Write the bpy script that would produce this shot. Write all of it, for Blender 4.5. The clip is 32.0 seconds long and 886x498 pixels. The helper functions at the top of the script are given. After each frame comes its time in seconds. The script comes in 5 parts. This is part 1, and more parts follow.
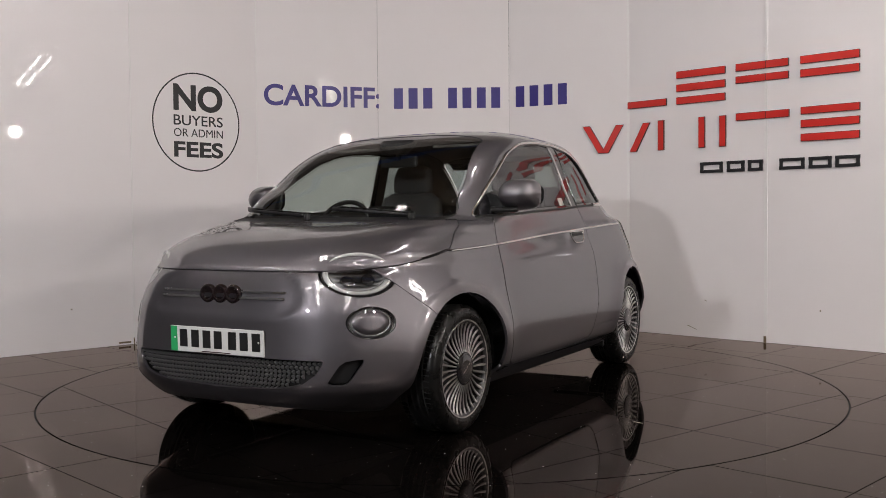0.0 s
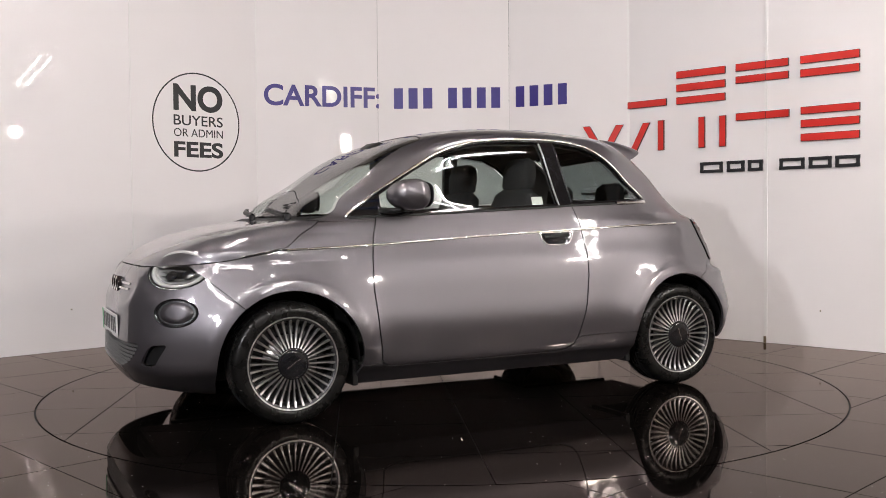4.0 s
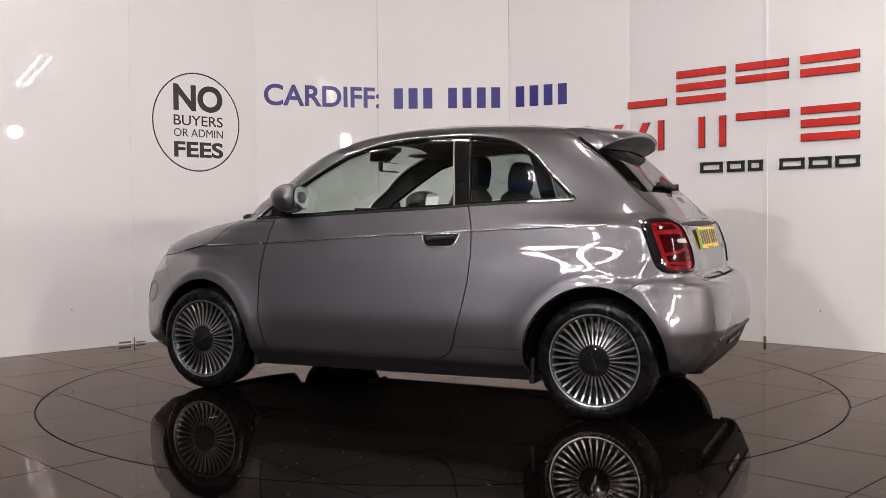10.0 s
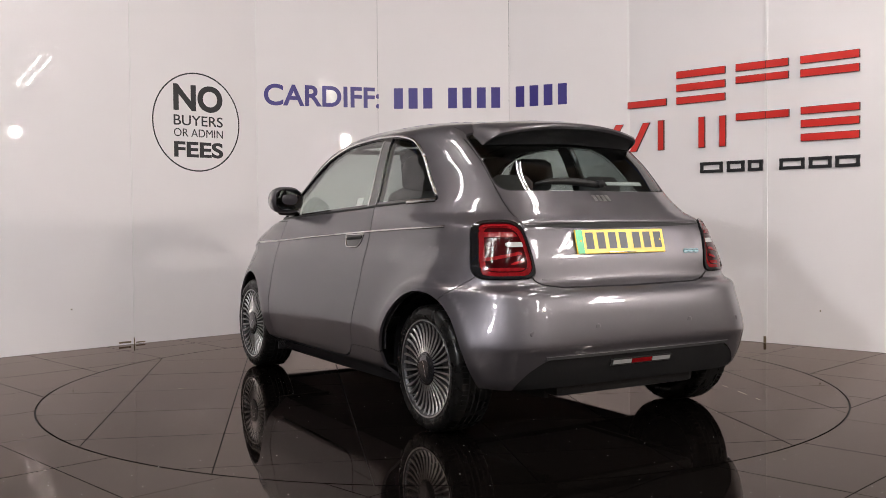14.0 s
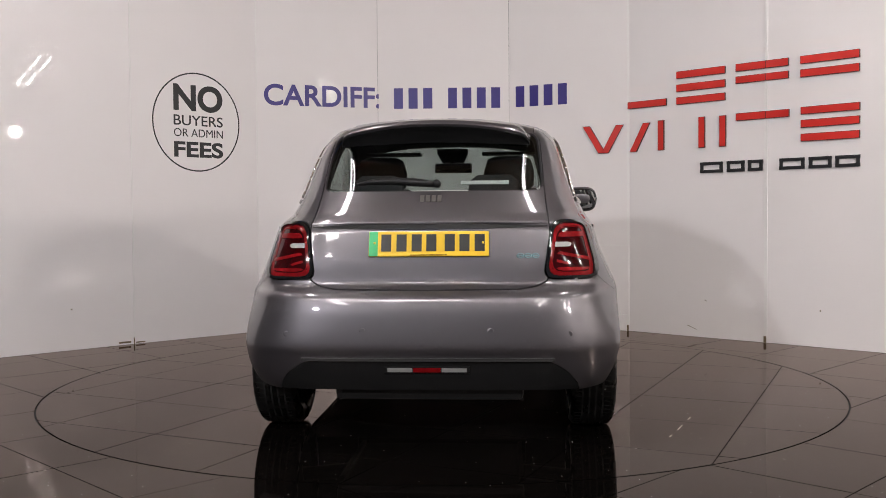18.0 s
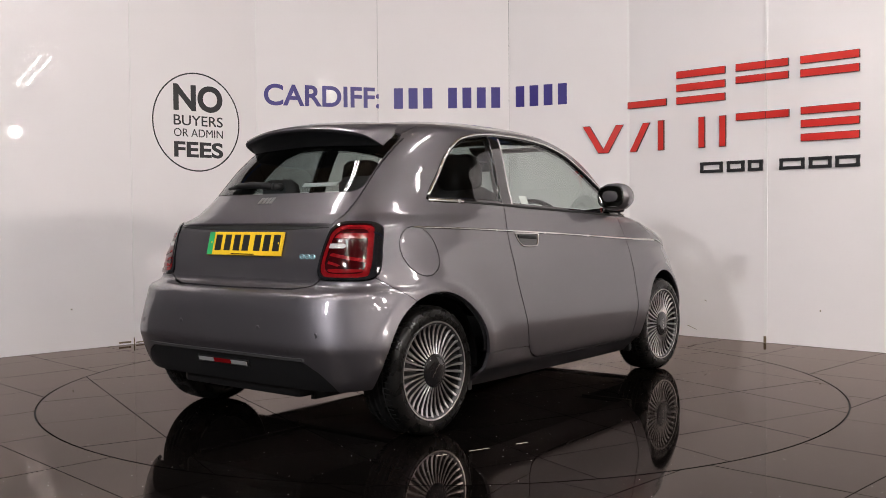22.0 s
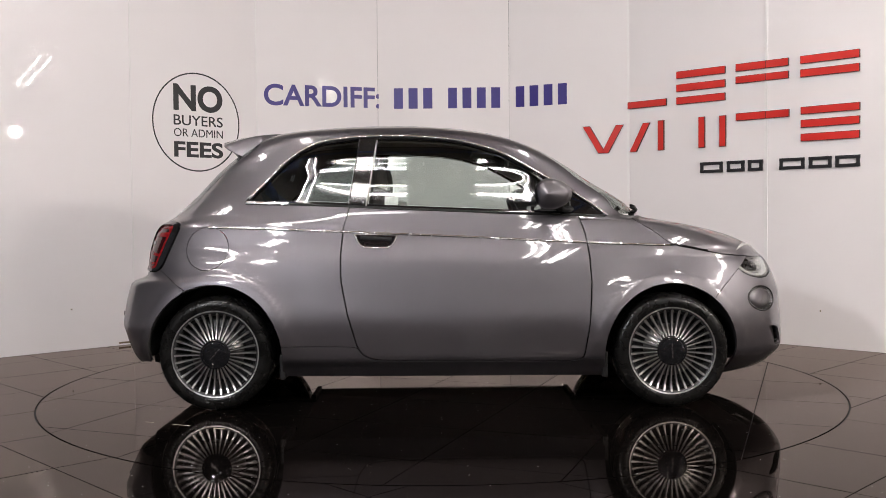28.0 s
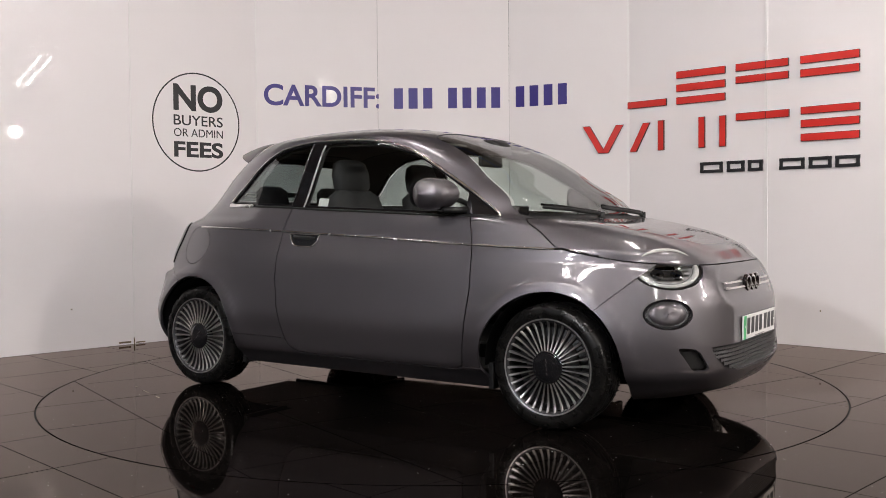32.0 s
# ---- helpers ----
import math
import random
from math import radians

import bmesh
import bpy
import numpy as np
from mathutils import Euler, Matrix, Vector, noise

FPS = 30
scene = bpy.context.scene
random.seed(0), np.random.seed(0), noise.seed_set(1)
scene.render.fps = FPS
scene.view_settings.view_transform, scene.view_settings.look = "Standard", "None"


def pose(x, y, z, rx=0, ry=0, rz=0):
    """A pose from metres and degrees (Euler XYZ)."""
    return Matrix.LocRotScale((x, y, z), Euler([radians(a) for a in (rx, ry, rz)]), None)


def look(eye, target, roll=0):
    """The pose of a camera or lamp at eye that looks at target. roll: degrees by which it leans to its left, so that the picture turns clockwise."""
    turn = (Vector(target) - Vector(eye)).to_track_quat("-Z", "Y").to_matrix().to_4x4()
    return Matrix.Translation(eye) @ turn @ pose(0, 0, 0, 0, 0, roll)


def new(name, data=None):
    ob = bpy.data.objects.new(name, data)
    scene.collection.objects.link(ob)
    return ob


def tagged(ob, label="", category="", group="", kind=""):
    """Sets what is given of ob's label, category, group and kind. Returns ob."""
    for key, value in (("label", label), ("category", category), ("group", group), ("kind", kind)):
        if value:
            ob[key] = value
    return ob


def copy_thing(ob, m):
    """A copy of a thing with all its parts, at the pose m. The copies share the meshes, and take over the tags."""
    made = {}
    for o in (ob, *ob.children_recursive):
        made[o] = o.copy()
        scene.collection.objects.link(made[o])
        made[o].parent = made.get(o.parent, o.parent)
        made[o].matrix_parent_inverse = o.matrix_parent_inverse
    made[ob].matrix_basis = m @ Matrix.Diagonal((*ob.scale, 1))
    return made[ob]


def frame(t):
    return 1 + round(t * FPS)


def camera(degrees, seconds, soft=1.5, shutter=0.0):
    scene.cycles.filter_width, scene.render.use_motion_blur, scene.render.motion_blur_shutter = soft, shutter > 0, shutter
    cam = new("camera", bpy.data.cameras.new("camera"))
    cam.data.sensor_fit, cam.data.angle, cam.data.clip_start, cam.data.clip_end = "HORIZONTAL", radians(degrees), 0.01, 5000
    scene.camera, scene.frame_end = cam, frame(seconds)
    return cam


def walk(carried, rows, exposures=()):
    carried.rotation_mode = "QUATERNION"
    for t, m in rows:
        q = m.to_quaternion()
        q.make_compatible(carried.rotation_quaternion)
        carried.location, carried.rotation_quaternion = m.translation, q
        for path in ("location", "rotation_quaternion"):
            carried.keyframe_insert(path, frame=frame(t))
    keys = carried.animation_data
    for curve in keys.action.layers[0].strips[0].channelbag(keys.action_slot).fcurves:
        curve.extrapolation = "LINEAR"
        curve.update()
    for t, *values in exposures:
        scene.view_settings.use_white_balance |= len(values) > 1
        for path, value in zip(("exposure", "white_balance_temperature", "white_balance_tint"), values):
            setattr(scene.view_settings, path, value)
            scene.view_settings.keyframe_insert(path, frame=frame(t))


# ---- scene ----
cam = camera(50.104, 32.0, soft=0.75)
EYE = (0.0, -5.6663, 0.9669)
VIEW = look(EYE, (EYE[0] + 0.00161 * 5, EYE[1] + 0.99952 * 5, EYE[2] - 0.03101 * 5), -0.4447)
walk(cam, [(0.0, VIEW), (32.0, VIEW)], [(0.0, 0.44), (1.0, 0.91), (3.0, 0.92), (7.0, 0.92), (9.0, 0.84), (13.0, 0.82), (17.0, 0.65), (19.0, 0.61), (20.0, 0.59), (22.0, 0.84), (23.0, 0.84), (25.0, 0.84), (28.0, 0.84), (32.0, 0.82)])

# ---- light: an indoor hall, so a dim even sky outside its walls, the lamps of the hall inside ----
world = bpy.data.worlds.new("world")
scene.world = world
world.use_nodes = True
world.node_tree.nodes["Background"].inputs[0].default_value = (0.5, 0.5, 0.52, 1)
world.node_tree.nodes["Background"].inputs[1].default_value = 0.02


def lamp(name, eye, target, width, height, watts, color=(1, 0.95, 0.9)):
    data = bpy.data.lights.new(name, "AREA")
    data.shape, data.size, data.size_y, data.energy, data.color = "RECTANGLE", width, height, watts, color
    ob = new(name, data)
    ob.matrix_world = look(eye, target)
    return ob


KEY = (-3.0, -6.1, 2.80)
SIDE = (5.05, -2.66, 2.42)
FRONT = (3.9, -5.15, 2.42)
lamp("key_flood", KEY, (0.4, 0.3, 1.0), 0.28, 0.28, 90, (0.98, 0.97, 1.0))
lamp("side_flood", SIDE, (-1.0, 0.8, 1.2), 0.14, 0.14, 46, (1.0, 0.92, 0.85))
lamp("front_flood", FRONT, (-0.4, 0.3, 1.0), 0.16, 0.28, 46, (1.0, 0.93, 0.87))


# ---- materials ----
def material(name, color, rough=0.5, metal=0.0, coat=0.0, vary=0.0, scale=8.0, bump=0.0, fine=None, spec=0.5, glow=None, coat_rough=0.03, rough_vary=0.0):
    """A surface with its base colour, blotches (vary, at scale), grain (bump) and uneven gloss."""
    m = bpy.data.materials.new(name)
    m.use_nodes = True
    t = m.node_tree
    b = t.nodes["Principled BSDF"]
    b.inputs["Base Color"].default_value = (*color, 1)
    b.inputs["Roughness"].default_value = rough
    b.inputs["Metallic"].default_value = metal
    b.inputs["Coat Weight"].default_value = coat
    b.inputs["Coat Roughness"].default_value = coat_rough
    b.inputs["Specular IOR Level"].default_value = spec
    if glow:
        b.inputs["Emission Color"].default_value = (*glow[0], 1)
        b.inputs["Emission Strength"].default_value = glow[1]
    co = t.nodes.new("ShaderNodeTexCoord")
    if vary or rough_vary:
        n = t.nodes.new("ShaderNodeTexNoise")
        n.inputs["Scale"].default_value = scale
        n.inputs["Detail"].default_value = 6
        t.links.new(co.outputs["Object"], n.inputs["Vector"])
        if vary:
            mix = t.nodes.new("ShaderNodeMix")
            mix.data_type = "RGBA"
            mix.inputs[6].default_value = (*[c * (1 - vary) for c in color], 1)
            mix.inputs[7].default_value = (*[min(1, c * (1 + vary)) for c in color], 1)
            t.links.new(n.outputs["Fac"], mix.inputs[0])
            t.links.new(mix.outputs[2], b.inputs["Base Color"])
        if rough_vary:
            r = t.nodes.new("ShaderNodeMapRange")
            r.inputs["From Min"].default_value, r.inputs["From Max"].default_value = 0.35, 0.7
            r.inputs["To Min"].default_value, r.inputs["To Max"].default_value = max(0.01, rough - rough_vary), rough + rough_vary
            t.links.new(n.outputs["Fac"], r.inputs["Value"])
            t.links.new(r.outputs["Result"], b.inputs["Roughness"])
    if bump:
        n2 = t.nodes.new("ShaderNodeTexNoise")
        n2.inputs["Scale"].default_value = fine or scale * 20
        n2.inputs["Detail"].default_value = 3
        t.links.new(co.outputs["Object"], n2.inputs["Vector"])
        bp = t.nodes.new("ShaderNodeBump")
        bp.inputs["Strength"].default_value = bump
        bp.inputs["Distance"].default_value = 0.01
        t.links.new(n2.outputs["Fac"], bp.inputs["Height"])
        t.links.new(bp.outputs["Normal"], b.inputs["Normal"])
    return m


def glass_material(name, tint, rough=0.0):
    """Thin tinted pane: clear passage in the tint, a mirror film by Fresnel."""
    m = bpy.data.materials.new(name)
    m.use_nodes = True
    t = m.node_tree
    t.nodes.remove(t.nodes["Principled BSDF"])
    out = t.nodes["Material Output"]
    clear = t.nodes.new("ShaderNodeBsdfTransparent")
    clear.inputs[0].default_value = (*tint, 1)
    film = t.nodes.new("ShaderNodeBsdfGlossy")
    film.inputs["Roughness"].default_value = rough
    facing = t.nodes.new("ShaderNodeLayerWeight")
    facing.inputs[0].default_value = 0.5
    steep = t.nodes.new("ShaderNodeMath")
    steep.operation = "POWER"
    steep.inputs[1].default_value = 4.0
    t.links.new(facing.outputs["Facing"], steep.inputs[0])
    f = t.nodes.new("ShaderNodeMath")
    f.operation = "MULTIPLY_ADD"
    f.inputs[1].default_value, f.inputs[2].default_value = 0.85, 0.07
    t.links.new(steep.outputs[0], f.inputs[0])
    mix = t.nodes.new("ShaderNodeMixShader")
    t.links.new(f.outputs[0], mix.inputs[0])
    t.links.new(clear.outputs[0], mix.inputs[1])
    t.links.new(film.outputs[0], mix.inputs[2])
    t.links.new(mix.outputs[0], out.inputs[0])
    return m


def granite_material(name, dust, low, high):
    """Polished black granite with scattered flecks, their glints painted white, faint clouds and wipe marks."""
    m = material(name, (0.010, 0.009, 0.009), 0.6, spec=0.0)
    t = m.node_tree
    b = t.nodes["Principled BSDF"]
    co = t.nodes.new("ShaderNodeTexCoord")
    v = t.nodes.new("ShaderNodeTexVoronoi")
    v.inputs["Scale"].default_value = 11
    v.voronoi_dimensions = "2D"
    t.links.new(co.outputs["Object"], v.inputs["Vector"])
    near = t.nodes.new("ShaderNodeMath")
    near.operation = "LESS_THAN"
    near.inputs[1].default_value = 0.024
    t.links.new(v.outputs["Distance"], near.inputs[0])
    sep = t.nodes.new("ShaderNodeSeparateColor")
    t.links.new(v.outputs["Color"], sep.inputs[0])
    some = t.nodes.new("ShaderNodeMath")
    some.operation = "GREATER_THAN"
    some.inputs[1].default_value = 0.82
    t.links.new(sep.outputs[0], some.inputs[0])
    both = t.nodes.new("ShaderNodeMath")
    both.operation = "MULTIPLY"
    t.links.new(near.outputs[0], both.inputs[0])
    t.links.new(some.outputs[0], both.inputs[1])
    n = t.nodes.new("ShaderNodeTexNoise")
    n.inputs["Scale"].default_value = 420
    n.inputs["Detail"].default_value = 2
    t.links.new(co.outputs["Object"], n.inputs["Vector"])
    ramp = t.nodes.new("ShaderNodeValToRGB")
    ramp.color_ramp.elements[0].position, ramp.color_ramp.elements[0].color = 0.45, (0.0008, 0.0007, 0.0007, 1)
    ramp.color_ramp.elements[1].position, ramp.color_ramp.elements[1].color = 0.75, (0.0030, 0.0027, 0.0026, 1)
    t.links.new(n.outputs["Fac"], ramp.inputs[0])
    mix = t.nodes.new("ShaderNodeMix")
    mix.data_type = "RGBA"
    mix.inputs[7].default_value = (0.9, 0.88, 0.86, 1)
    t.links.new(both.outputs[0], mix.inputs[0])
    t.links.new(ramp.outputs[0], mix.inputs[6])
    t.links.new(mix.outputs[2], b.inputs["Base Color"])
    # a thin dull film of dust over the polish
    film = t.nodes.new("ShaderNodeBsdfDiffuse")
    film.inputs[0].default_value = (*dust, 1)
    cloud = t.nodes.new("ShaderNodeTexNoise")
    cloud.inputs["Scale"].default_value = 1.7
    cloud.inputs["Detail"].default_value = 7
    t.links.new(co.outputs["Object"], cloud.inputs["Vector"])
    cover = t.nodes.new("ShaderNodeMapRange")
    cover.inputs["From Min"].default_value, cover.inputs["From Max"].default_value = 0.3, 0.7
    cover.inputs["To Min"].default_value, cover.inputs["To Max"].default_value = low, high
    t.links.new(cloud.outputs["Fac"], cover.inputs["Value"])
    blend = t.nodes.new("ShaderNodeMixShader")
    t.links.new(cover.outputs["Result"], blend.inputs[0])
    t.links.new(b.outputs[0], blend.inputs[1])
    t.links.new(film.outputs[0], blend.inputs[2])
    polish = t.nodes.new("ShaderNodeBsdfGlossy")
    polish.inputs["Color"].default_value = (1.0, 0.87, 0.80, 1)
    wipe = t.nodes.new("ShaderNodeTexNoise")
    wipe.inputs["Scale"].default_value = 2.3
    wipe.inputs["Detail"].default_value = 6
    t.links.new(co.outputs["Object"], wipe.inputs["Vector"])
    gloss = t.nodes.new("ShaderNodeMapRange")
    gloss.inputs["From Min"].default_value, gloss.inputs["From Max"].default_value = 0.35, 0.7
    gloss.inputs["To Min"].default_value, gloss.inputs["To Max"].default_value = 0.012, 0.060
    t.links.new(wipe.outputs["Fac"], gloss.inputs["Value"])
    t.links.new(gloss.outputs["Result"], polish.inputs["Roughness"])
    fresnel = t.nodes.new("ShaderNodeFresnel")
    fresnel.inputs["IOR"].default_value = 1.225
    top = t.nodes.new("ShaderNodeMixShader")
    t.links.new(fresnel.outputs[0], top.inputs[0])
    t.links.new(blend.outputs[0], top.inputs[1])
    t.links.new(polish.outputs[0], top.inputs[2])
    t.links.new(top.outputs[0], t.nodes["Material Output"].inputs[0])
    return m


PAINT = material("grey_metallic_paint", (0.128, 0.119, 0.130), 0.44, metal=0.86, coat=1.0, coat_rough=0.04)
PAINT.node_tree.nodes["Principled BSDF"].inputs["Coat IOR"].default_value = 1.60
DARK_PAINT = material("dark_grey_plastic", (0.045, 0.044, 0.046), 0.42, bump=0.05, fine=600, vary=0.15, scale=5)
BLACK = material("black_plastic", (0.009, 0.009, 0.0095), 0.46, bump=0.08, fine=500, vary=0.2, scale=9, spec=0.3)
GLOSS_BLACK = material("gloss_black_plastic", (0.008, 0.008, 0.009), 0.07, coat=0.6)
RUBBER = material("tyre_rubber", (0.0050, 0.0048, 0.0046), 0.30, bump=0.06, fine=260, vary=0.4, scale=14, spec=0.22, rough_vary=0.10)
CHROME = material("chrome", (0.78, 0.77, 0.76), 0.22, metal=1.0, rough_vary=0.06, scale=20)
ALLOY = material("diamond_cut_alloy", (0.50, 0.495, 0.49), 0.34, metal=1.0, vary=0.1, scale=30)
ALLOY_DARK = material("dark_alloy", (0.05, 0.05, 0.052), 0.40, metal=0.6, vary=0.2, scale=20)
STEEL = material("brake_steel", (0.32, 0.31, 0.30), 0.34, metal=0.9, vary=0.25, scale=25)
CLOTH = material("black_seat_cloth", (0.034, 0.033, 0.035), 0.85, bump=0.25, fine=700, vary=0.25, scale=12)
LINING = material("cabin_lining", (0.055, 0.052, 0.053), 0.8, bump=0.15, fine=400, vary=0.2, scale=7)
HEADLINER = material("headliner_cloth", (0.10, 0.093, 0.085), 0.9, bump=0.2, fine=600, vary=0.1, scale=6)
CLEAR = glass_material("clear_green_glass", (0.74, 0.80, 0.77))
# nearly clear glass; the cabin's darkness is put into its tint
DIMMED = glass_material("dimmed_glass", (0.40, 0.45, 0.44))
LENS = glass_material("lamp_lens", (0.93, 0.93, 0.93))
RED_LENS = material("red_lamp_plastic", (0.030, 0.0012, 0.002), 0.10, spec=0.3, coat=0.1, vary=0.35, scale=18)
RED_GLOW = material("bright_red_reflector", (0.17, 0.004, 0.006), 0.16, spec=0.3, coat=0.1, vary=0.4, scale=60)
LAMP_SILVER = material("lamp_reflector", (0.62, 0.62, 0.62), 0.22, metal=0.6, vary=0.15, scale=40)
SMOKED = material("smoked_reflector", (0.16, 0.16, 0.165), 0.25, metal=0.7, vary=0.2, scale=40)
LAMP_WHITE = material("light_guide", (0.42, 0.42, 0.41), 0.2, coat=1.0)
PLATE_WHITE = material("white_plate", (0.74, 0.74, 0.72), 0.35, vary=0.04, scale=30)
PLATE_YELLOW = material("yellow_plate", (0.80, 0.52, 0.02), 0.35, vary=0.05, scale=30)
PLATE_GREEN = material("green_band", (0.03, 0.42, 0.13), 0.35, vary=0.05, scale=30)
PLATE_INK = material("black_ink", (0.012, 0.012, 0.012), 0.4)
TEAL = material("teal_badge", (0.30, 0.48, 0.54), 0.22, metal=0.6)
BADGE_DARK = material("dark_red_chrome", (0.030, 0.019, 0.019), 0.12, metal=0.8, coat=1.0)
PAPER = material("white_sticker", (0.72, 0.73, 0.70), 0.5, vary=0.08, scale=40)
MIRROR = material("mirror_glass", (0.86, 0.88, 0.88), 0.015, metal=1.0)
GRILLE = material("satin_grille", (0.40, 0.40, 0.40), 0.28, metal=0.85, vary=0.2, scale=30)
GRANITE = granite_material("polished_granite", (0.014, 0.0105, 0.0085), 0.04, 0.16)
JOINT = material("dark_joint", (0.006, 0.006, 0.006), 0.7, vary=0.4, scale=6)
GROUT = material("pale_grout", (0.42, 0.36, 0.29), 0.8, vary=0.4, scale=30)
WALL = material("white_gloss_panel", (0.80, 0.765, 0.765), 0.014, vary=0.02, scale=1.1, rough_vary=0.006, bump=0.0010, fine=2.2, spec=0.28)
STRIP = material("white_joint_strip", (0.78, 0.76, 0.75), 0.3, vary=0.06, scale=8)
GRIME = material("brown_grime", (0.16, 0.12, 0.07), 0.8, vary=0.5, scale=22)
SIGN_RED = material("red_sign_acrylic", (0.60, 0.025, 0.018), 0.30, vary=0.06, scale=6)
SIGN_EDGE = material("dark_sign_edge", (0.05, 0.02, 0.02), 0.5)
SIGN_BLACK = material("black_sign_vinyl", (0.012, 0.012, 0.014), 0.35)
SIGN_BLUE = material("navy_vinyl", (0.035, 0.022, 0.19), 0.35, vary=0.08, scale=9)
# unseen walls: dark and lighter tones stand in for dim and bright hall sides
HALL_DARK = material("unlit_hall_wall", (0.10, 0.10, 0.11), 0.7, vary=0.2, scale=1.4)
HALL_WALL = material("lighter_hall_wall", (0.42, 0.375, 0.34), 0.7, vary=0.12, scale=1.4, bump=0.05, fine=40)
HALL_ROOF = material("brown_roof_boards", (0.16, 0.115, 0.075), 0.7, vary=0.4, scale=1.6)
BEAM = material("red_oxide_steel", (0.16, 0.05, 0.03), 0.55, vary=0.25, scale=5)
BLUE_STEEL = material("blue_painted_steel", (0.03, 0.07, 0.25), 0.45, vary=0.2, scale=5)
TUBE = material("fluorescent_tube", (0.9, 0.9, 0.9), 0.4, glow=((1.0, 0.940, 0.926), 55.0))
FITTING = material("white_enamel", (0.75, 0.75, 0.73), 0.35, vary=0.04, scale=9)


# ---- building helpers ----
def mesh_of(name, verts, faces, mat, smooth=False):
    me = bpy.data.meshes.new(name)
    me.from_pydata([tuple(map(float, v)) for v in verts], [], [tuple(map(int, f)) for f in faces])
    me.materials.append(mat)
    if smooth:
        me.polygons.foreach_set("use_smooth", [True] * len(me.polygons))
    me.update()
    return me


def part(name, bm, mat, parent=None, label="", smooth=False):
    """Links a bmesh (or a mesh) as one object under a thing or a part."""
    if isinstance(bm, bmesh.types.BMesh):
        me = bpy.data.meshes.new(name)
        bm.normal_update()
        bm.to_mesh(me)
        bm.free()
        if smooth:
            me.polygons.foreach_set("use_smooth", [True] * len(me.polygons))
            me.set_sharp_from_angle(angle=radians(38))
    else:
        me = bm
    if not me.materials:
        me.materials.append(mat)
    ob = new(name, me)
    if parent:
        ob.parent = parent
    if label:
        ob["label"] = label
    return ob


def box(bm, cx, cy, cz, sx, sy, sz, m=None, bevel=0.0):
    """Adds a box with bevelled edges to bm."""
    made = bmesh.ops.create_cube(bm, size=1.0)["verts"]
    bmesh.ops.scale(bm, vec=(sx, sy, sz), verts=made)
    if bevel > 0:
        edges = list({e for v in made for e in v.link_edges})
        made = list({v for f in bmesh.ops.bevel(bm, geom=edges, offset=bevel, segments=2, affect="EDGES", profile=0.6)["faces"] for v in f.verts})
        made = list({v for w in made for f in w.link_faces for v in f.verts})
    bmesh.ops.translate(bm, vec=(cx, cy, cz), verts=made)
    if m is not None:
        bmesh.ops.transform(bm, matrix=m, verts=made)
    return made


def fresh():
    return bmesh.new()


def block(name, size, mat, parent=None, at=(0, 0, 0), bevel=0.004, m=None, label=""):
    bm = fresh()
    box(bm, *at, *size, m=m, bevel=min(bevel, min(size) * 0.45))
    return part(name, bm, mat, parent, label)


def lathe(profile, turns=48, close=False):
    """Verts and faces of a profile of (radius, along) spun round the y axis."""
    n = len(profile)
    v = [(r * math.cos(2 * math.pi * k / turns), a, r * math.sin(2 * math.pi * k / turns)) for k in range(turns) for r, a in profile]
    f = []
    for k in range(turns):
        k2 = (k + 1) % turns
        for i in range(n if close else n - 1):
            j = (i + 1) % n
            f.append((k * n + i, k * n + j, k2 * n + j, k2 * n + i))
    return v, f


def tube_mesh(name, path, radius, mat, sides=10, closed=False, flat=1.0):
    """A round bar along a list of points."""
    pts = [Vector(p) for p in path]
    n = len(pts)
    v, f = [], []
    for i, p in enumerate(pts):
        if closed:
            d = pts[(i + 1) % n] - pts[i - 1]
        else:
            d = pts[min(i + 1, n - 1)] - pts[max(i - 1, 0)]
        d.normalize()
        up = Vector((0, 0, 1)) if abs(d.z) < 0.9 else Vector((1, 0, 0))
        s = d.cross(up).normalized()
        u = s.cross(d)
        r = radius[i] if isinstance(radius, (list, tuple)) else radius
        for k in range(sides):
            a = 2 * math.pi * k / sides
            v.append(p + s * (r * math.cos(a)) + u * (r * flat * math.sin(a)))
    for i in range(n if closed else n - 1):
        j = (i + 1) % n
        for k in range(sides):
            k2 = (k + 1) % sides
            f.append((i * sides + k, i * sides + k2, j * sides + k2, j * sides + k))
    if not closed:
        f.append(tuple(range(sides))[::-1])
        f.append(tuple((n - 1) * sides + k for k in range(sides)))
    return mesh_of(name, v, f, mat, True)


# ---- car body surface: stacked plan contours, x forward, y to the car's left, z up ----
def curve_through(pairs):
    """A monotone cubic through (t, value) pairs."""
    t = np.array([p[0] for p in pairs], float)
    v = np.array([p[1] for p in pairs], float)
    h = np.diff(t)
    d = np.diff(v) / h
    m = np.zeros(len(t))
    m[0], m[-1] = d[0], d[-1]
    for i in range(1, len(t) - 1):
        if d[i - 1] * d[i] > 0:
            w1, w2 = 2 * h[i] + h[i - 1], h[i] + 2 * h[i - 1]
            m[i] = (w1 + w2) / (w1 / d[i - 1] + w2 / d[i])

    def at(q):
        q = np.clip(np.asarray(q, float), t[0], t[-1])
        i = np.clip(np.searchsorted(t, q, side="right") - 1, 0, len(t) - 2)
        s = (q - t[i]) / h[i]
        return ((1 + 2 * s) * (1 - s) ** 2 * v[i] + s * (1 - s) ** 2 * h[i] * m[i]
                + s * s * (3 - 2 * s) * v[i + 1] + s * s * (s - 1) * h[i] * m[i + 1])
    return at


